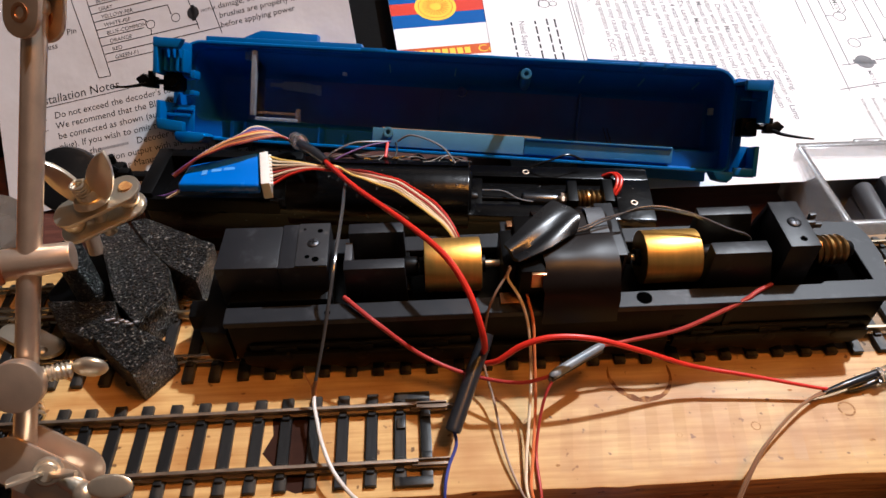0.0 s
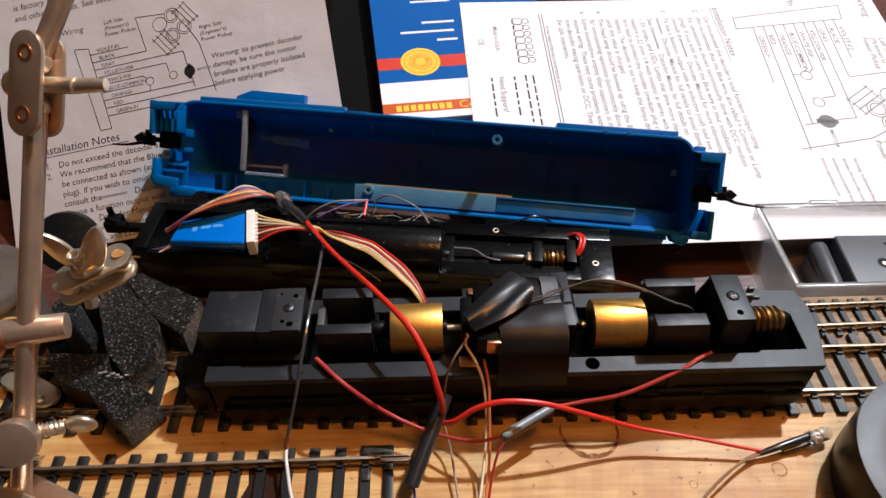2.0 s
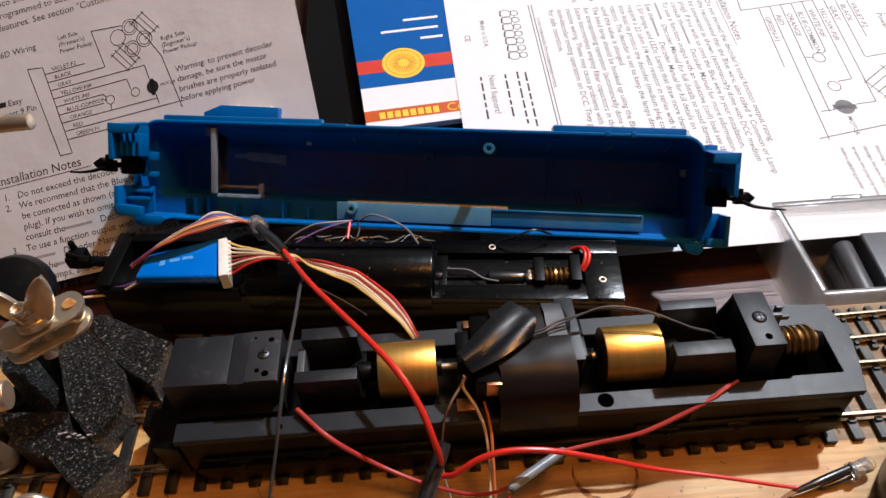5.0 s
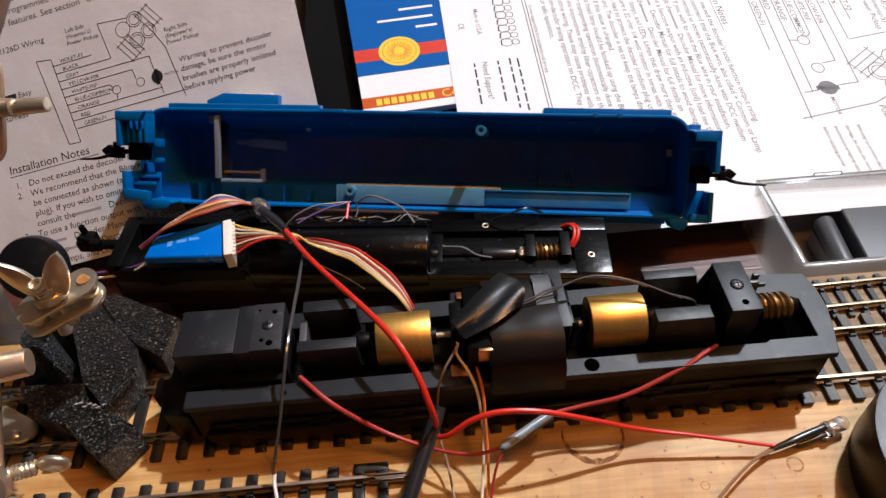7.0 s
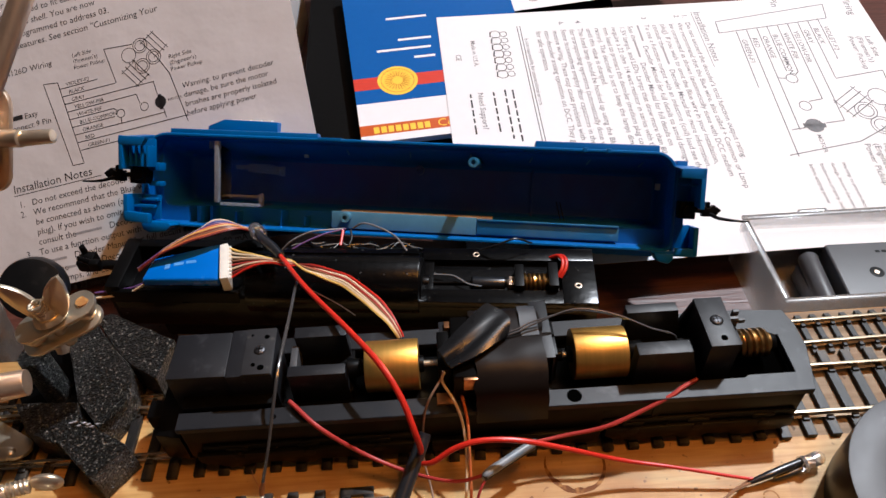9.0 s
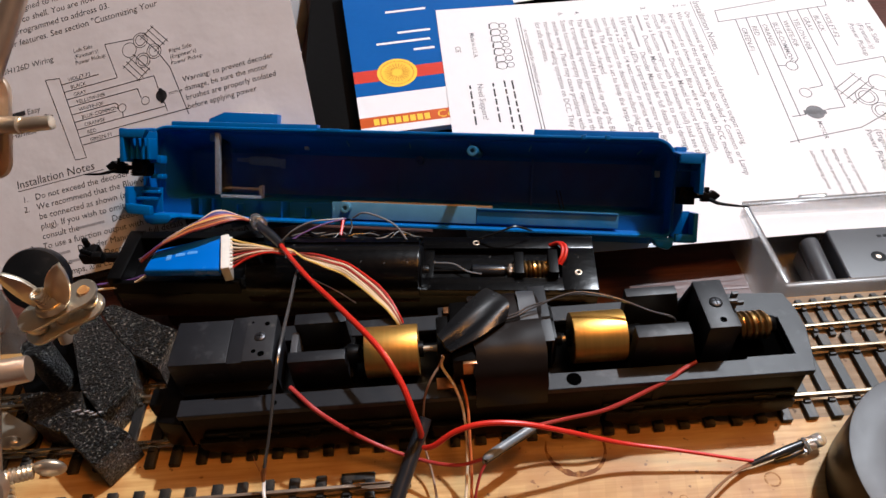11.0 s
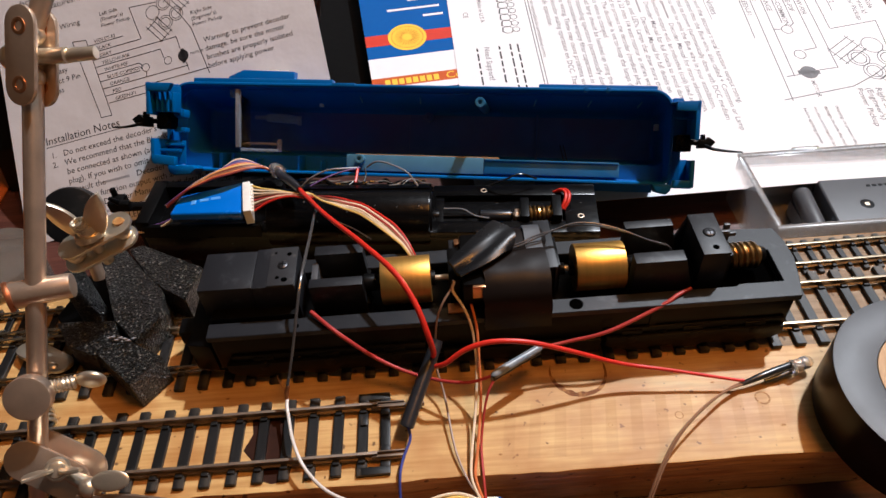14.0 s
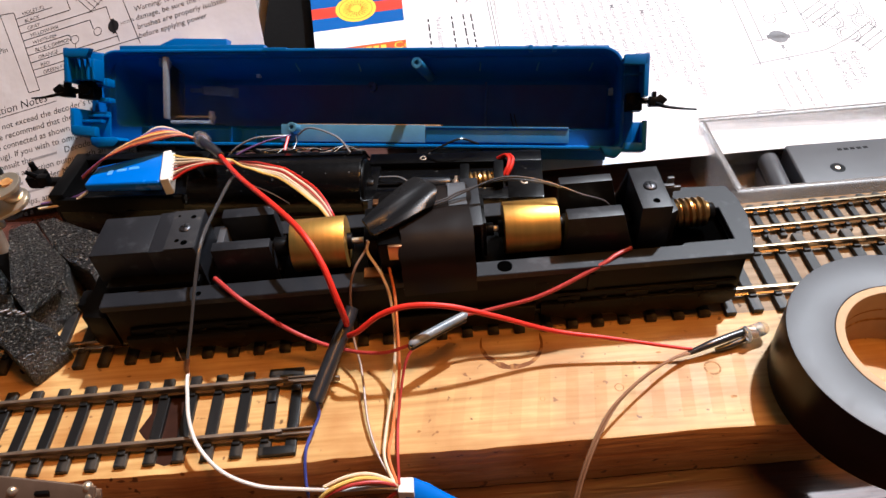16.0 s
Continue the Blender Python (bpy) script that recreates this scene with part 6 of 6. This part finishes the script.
wpart("rounded_bar", joined(rod((160.0, 30.2, -9.4), (162.4, 56, -9.4), 3.6, 3.6, 28, 0.8), box(158.4, 165.8, 30, 55, TABLE + 1.1, -12, 0.6)), grey_cast, cast)
wpart("recess", ring(0.9, 2.6, -5.3, -4.86, 30, 0.1, (181.6, 42.6)), black_plastic, cast)
wpart("recess_screw", rod((181.6, 42.6, -5.2), (181.6, 42.6, -4.9), 1.0, 1.0, 18), dull_steel, cast)
for k in range(5):
    wpart("cast_mark", box(186 + 2.4 * k, 187.6 + 2.4 * k, 52.4, 53.6, -5.1, -4.88, 0.05), black_plastic, cast)

# ---- roll of black tape ----
roll = wthing("tape_roll", "roll of black vinyl electrical tape on a tan card core", "tape roll", (150, -54, 0.05))
wpart("tape", ring(19.2, 30.6, 0.1, 19.0, 96, 0.35, (151, -54)), vinyl, roll)
tape_faces = roll.children[0]
tape_faces.data.materials.append(vinyl_side)
for f in tape_faces.data.polygons:
    if abs(f.normal.z) > 0.8:
        f.material_index = 1
core = wpart("core", ring(16.9, 19.1, 0.1, 19.0, 72, 0.3, (151, -54)), card, roll, "tan cardboard core")
wpart("core_print", joined(ring(16.86, 16.9, 8, 9, 40, 0, (151, -54)), ring(16.86, 16.9, 12, 12.6, 40, 0, (151, -54))), knot_wood, core)

# ---- clamp stand with a cast base ----
stand = wthing("clamp_stand", "soldering clamp stand of plated rods, wing nuts and a crocodile clip", "clamp stand", (-98, -50, 0.05))
K, B = Vector((-96.8, -42.1, 30.0)), Vector((-83.9, 4.3, 96.0))
D = (B - K).normalized()
wpart("rod", rod(K - D * 32, B + D * 2, 2.55, 2.55, 28, 0.3), dull_steel, stand)


def oval_plate(c, along, normal, half, r, thick):
    along = Vector(along).normalized()
    n = Vector(normal)
    n = (n - along * n.dot(along)).normalized()
    s = n.cross(along)
    bm = bmesh.new()
    outline = []
    for i in range(12):
        a = -math.pi / 2 + math.pi * i / 11
        outline.append((half + r * math.cos(a), r * math.sin(a)))
    for i in range(12):
        a = math.pi / 2 + math.pi * i / 11
        outline.append((-half + r * math.cos(a), r * math.sin(a)))
    bm = prism(outline, -thick / 2, thick / 2, 0.3)
    m = Matrix((along, s, n)).transposed().to_4x4()
    bmesh.ops.transform(bm, matrix=Matrix.Translation(Vector(c)) @ m, verts=bm.verts)
    return bm


def wings(c, axis, flat, size):
    """A wing nut on an axis, its two leaf-shaped ears spread along flat."""
    c, axis = Vector(c), Vector(axis).normalized()
    flat = Vector(flat)
    flat = (flat - axis * flat.dot(axis)).normalized()
    out = [rod(c, c + axis * size * 0.22, size * 0.62, size * 0.52, 24, 0.2), rod(c + axis * size * 0.2, c + axis * size * 0.5, size * 0.42, size * 0.34, 20, 0.2)]
    m = Matrix((flat, axis, flat.cross(axis))).transposed().to_4x4()
    for s in (-1, 1):
        p0, p1 = Vector((0.30 * s, 0.10)) * size, Vector((1.16 * s, 1.86)) * size
        d = p1 - p0
        side = Vector((-d.y, d.x)).normalized()
        right_side, left_side = [], []
        for i in range(11):
            f = i / 10
            w = size * (0.16 * (1 - f) + 0.36 * math.sin(math.pi * min(1.0, f * 0.98 + 0.02)) ** 0.6)
            q = p0 + d * f
            right_side.append(tuple(q - side * w))
            left_side.append(tuple(q + side * w))
        bm = prism(right_side + left_side[::-1], -0.085 * size, 0.085 * size, 0.05 * size)
        for v in bm.verts:
            f = (Vector((v.co.x, v.co.y)) - p0).dot(d) / d.length_squared
            v.co.z += s * size * (0.22 * f - 0.30 * f * f)
        bmesh.ops.transform(bm, matrix=Matrix.Translation(c) @ m, verts=bm.verts)
        out.append(bm)
    return joined(*out)


# top joint
T = B + D * 6
nn = Vector((-0.32, -0.80, 0.50))
nn = (nn - D * nn.dot(D)).normalized()
for s in (-1, 1):
    p = wpart("joint_plate", oval_plate(T + nn * 3.2 * s, D, nn, 7.5, 4.6, 1.3), dull_steel, stand)
    for k in (-1, 1):
        cc = T + nn * (3.2 * s + 0.66) + D * 7.0 * k
        wpart("plate_hole", ring(1.2, 2.1, -0.2, 0.25, 20, 0.1), copper, p).matrix_basis = Matrix.Translation((cc) * MM) @ nn.to_track_quat("Z", "Y").to_matrix().to_4x4()
wpart("joint_bolt", joined(rod(T + Vector((-7, 2.2, -1)), T + Vector((10, -2.2, 1)), 2.0, 2.0, 18, 0.2), ball(T + Vector((-6.5, 2.2, -1)), 3.4, (0.8, 1, 1)), rod(T + Vector((8, -1.5, 0.5)), T + Vector((17, -2.0, 1)), 1.9, 1.6, 16, 0.3)), steel, stand)
each("joint_ball", (ball(B + D * 1.0, 3.0), ball(B + D * 11.5, 3.0)), steel, stand)
wpart("upper_rod", rod(B + D * 12, B + D * 12 + Vector((16, 22, 26)), 2.4, 2.4, 24, 0.2), dull_steel, stand)
# middle joint, with its collar on the rod
C1 = K + D * 27.5
wpart("collar", joined(rod(C1 + Vector((-6.2, -1.2, 0)), C1 + Vector((9.0, 2.0, -0.6)), 3.7, 3.3, 26, 0.4)), dull_steel, stand)
wpart("collar_screw", joined(rod(C1 + Vector((-7.2, -1.9, 0.2)), C1 + Vector((-6.0, -1.2, 0)), 4.2, 4.2, 26, 0.4)), dark_copper, stand)
P1 = Vector((-88.6, 2.4, 41.5))
for k, dz in enumerate((2.8, -2.8)):
    p = wpart("joint_plate", oval_plate(P1 + Vector((0, 0, dz)), (1.0, 0.42, 0.22), (-0.25, -0.25, 1), 7.0, 4.6, 1.2), steel, stand)
    wpart("plate_hole", rod(P1 + Vector((7.2, 3.2, dz + 1.2)), P1 + Vector((7.2, 3.2, dz + 2.55)), 1.8, 1.8, 18), knot_wood, p)
each("joint_ball", (ball(P1 + Vector((-6.6, -3, -1.4)), 3.0), ball(P1 + Vector((6.6, 3, 1.4)), 3.0)), steel, stand)
wpart("joint_bolt", rod(P1 + Vector((0, 0, -8)), P1 + Vector((-1.6, -1.6, 8.6)), 1.8, 1.8, 18), steel, stand)
wpart("bolt_thread", coil(P1 + Vector((-1.2, -1.2, 4.6)), P1 + Vector((-1.9, -1.9, 10.6)), 1.9, 0.4, 7), steel, stand)
wpart("wing_nut", wings(P1 + Vector((-0.8, -0.8, 3.6)), (-0.10, 0.10, 1), (1.0, -0.06, 0.10), 7.6), steel, stand)
# lower joint
wpart("joint_disc", rod(K + Vector((1.2, -6.0, 4.4)), K + Vector((0.5, -2.8, 2.0)), 5.9, 5.9, 40, 0.6), dull_steel, stand)
wpart("wing_screw", joined(rod(K + Vector((3, 0, 0.5)), K + Vector((9.5, 2.2, -0.6)), 1.6, 1.6, 16, 0.1), coil(K + Vector((4, 0.3, 0.4)), K + Vector((9.5, 2.2, -0.6)), 1.7, 0.35, 6)), steel, stand)
wpart("wing_head", ball(K + Vector((13.0, 3.2, -1.4)), 3.4, (1.25, 0.5, 0.95)), steel, stand)
# foot joint and crocodile clip
F = Vector((-95.0, -56.5, 12.0))
wpart("joint_plate", oval_plate(F + Vector((-1, -1.0, 2.0)), (1, -0.35, -0.5), (0.2, -0.8, 0.7), 6.5, 5.4, 1.2), dull_steel, stand)
wpart("joint_plate", oval_plate(F + Vector((1, 4.2, -1.0)), (1, -0.35, -0.5), (0.2, -0.8, 0.7), 6.5, 5.4, 1.2), dull_steel, stand)
wpart("wing_nut", wings(F + Vector((3, -2, 4)), (0.35, -0.6, 0.75), (1, 0.1, -0.1), 5.6), steel, stand)
wpart("clip_neck", joined(rod(F + Vector((2, 0, 0)), (-82, -62.5, 10.2), 2.0, 2.2, 16, 0.2), ball((-84.5, -61.6, 10.6), 2.9)), steel, stand)
wpart("clip_wing", turned(ball((0, 0, 0), 4.6, (1.15, 0.62, 0.12)), Matrix.Translation((-78.0, -61.6, 13.4)) @ Matrix.Rotation(radians(38), 4, "X")), steel, stand)


def jaw(points, thick, at, up):
    bm = prism(points, -thick / 2, thick / 2, 0.25)
    a = Vector((1.0, -0.05, -0.12)).normalized()
    u = Vector(up)
    u = (u - a * u.dot(a)).normalized()
    m = Matrix((a, u, a.cross(u))).transposed().to_4x4()
    bmesh.ops.transform(bm, matrix=Matrix.Translation(Vector(at)) @ m, verts=bm.verts)
    return bm


upper = [(-8.0, 3.6), (-8.6, -6.6), (-4.0, -7.4), (8, -5.8), (18, -3.8), (28.4, -1.6), (28.8, 2.2), (20, 3.0), (6, 4.2)]
clip = wpart("crocodile_clip", joined(jaw(upper, 1.0, (-80, -66.2, 7.2), (0.1, 0.62, 0.78)), jaw([(8, 1.0), (20, 1.4), (28.6, 0.9), (28.8, -1.4), (20, -3.4), (8, -5.8)], 1.0, (-80, -64.4, 5.0), (0.1, 0.62, 0.78))), clip_steel, stand, "plated crocodile clip with toothed jaws")
each("rivet", (ball((-71.0, -66.6, 7.0), 1.2), ball((-53.2, -67.4, 3.2), 1.4), ball((-53.4, -66.0, 5.2), 1.3)), steel, clip)
wpart("window", box(-65.6, -62.2, -67.8, -66.8, 4.6, 6.6, 0.2), black_plastic, clip)

# cast base
base = stand


def lumpy(bm, amount):
    bmesh.ops.subdivide_edges(bm, edges=bm.edges[:], cuts=3, use_grid_fill=True)
    for v in bm.verts:
        v.co += amount * noise.noise_vector(v.co * 0.35)
    return bm


wpart("base_foot", lumpy(prism([(-97.2, 28.6), (-85.8, 13.6), (-80.2, 8.2), (-71.0, 2.0), (-68.4, 17.2), (-72.4, 19.2), (-92.2, 30.2)], 0.1, 13.0, 0.7), 0.25), iron, base)
wpart("base_middle", lumpy(prism([(-101.0, 13.6), (-93.0, -4.4), (-84.2, -13.8), (-77.6, -2.0), (-80.0, 7.4), (-87.0, 15.0), (-97.8, 28.0), (-106.0, 26.0)], 0.1, 13.4, 0.7), 0.25), iron, base)
wpart("base_foot", lumpy(prism([(-99.4, -11.0), (-95.2, -17.6), (-81.4, -30.4), (-73.6, -20.6), (-83.8, -14.6), (-93.4, -9.0)], 0.1, 13.2, 0.7), 0.25), iron, base)
wpart("base_arm", lumpy(prism([(-112.6, -3.4), (-105.4, -13.8), (-95.8, -18.2), (-89.0, -13.8), (-92.6, -4.6), (-97.6, -4.0)], 0.1, 12.8, 0.7), 0.25), iron, base)
# Added low black block stands for the deep shade left of the base.
wpart("base_web", lumpy(prism([(-118.0, 5.0), (-112.4, -3.0), (-97.8, -3.6), (-93.4, -3.8), (-101.4, 13.8), (-106.4, 26.2), (-113.0, 24.0)], 0.1, 6.0, 0.7), 0.25), black_cast, base)
wpart("base_joint", hose([(-84.0, -14.0, 13.2), (-80.8, -9.2, 13.6), (-77.4, -3.4, 13.2)], [0.5, 0.9, 0.6], 8), iron, base)
for fk in range(7):
    fx, fy = -92.4 + 1.35 * fk, -12.2 - 0.25 * fk + 0.6 * math.sin(fk * 2.3)
    wpart("paint_flake", prism([(fx - 0.7, fy - 0.1), (fx + 0.1, fy - 0.35), (fx + 0.9, fy + 0.05), (fx + 0.3, fy + 0.3), (fx - 0.2, fy + 0.15)], 12.6, 13.75 + 0.15 * (fk % 2), 0.04), ink_pale, base, "pale flake of paint along a joint")
wpart("stub", rod((-104, 4, 4.0), (-104, 4, 26), 4.2, 4.2, 24, 0.5), iron, base)
eye = wthing("lens_holder", "dark round magnifier holder behind the wing nut", "magnifier", (-106, 27, 26))
wpart("holder", joined(rod((-104.4, 19.6, 38.0), (-105.6, 24.4, 34.0), 9.6, 9.6, 44, 1.6)), black_rubber, eye)
wpart("stem", rod((-105.2, 23.4, 34), (-104, 16, 12), 2.2, 2.2, 16), dull_steel, eye)

# ---- small things around ----
single("glue_drop", joined(ball((75.4, -82.3, TABLE + 0.4), 1.7, (1.3, 0.9, 0.42)), ball((73.2, -83.0, TABLE + 0.3), 1.0, (1.2, 0.8, 0.4))), epoxy_led, "small clear drop of glue on the table", "glue drop")
single("orange_card", box(-300, -188, 60, 230, TABLE + 0.1, TABLE + 1.0, 0.2), orange_card, "orange card lying on the table beside the papers", "card")
pot = wthing("clear_pot", "clear plastic pot with a lid standing beside the stand", "pot", (-152, 34, TABLE))
wpart("body", joined(rod((-152, 34, TABLE + 0.05), (-152, 34, 2), 15, 16.5, 48, 0.8)), clear_pot, pot)
wpart("lid", rod((-152, 34, 2.1), (-152, 34, 8), 17.2, 17.2, 48, 1.0), clear_pot, pot)
spare = wthing("spare_clip", "plated spare clip lying behind the stand rod", "clip", (-118, -8, 0.05))
wpart("blade", joined(oval_plate((-118, -10, 3.5), (0.8, -0.5, 0.1), (0, 0.3, 1), 8, 4.2, 1.4), ball((-114, -16, 5), 3.4, (1, 0.7, 0.5))), steel, spare)
wpart("spring", coil((-112, -30, 3.2), (-108, -37, 3.2), 2.6, 0.6, 4), steel, spare)
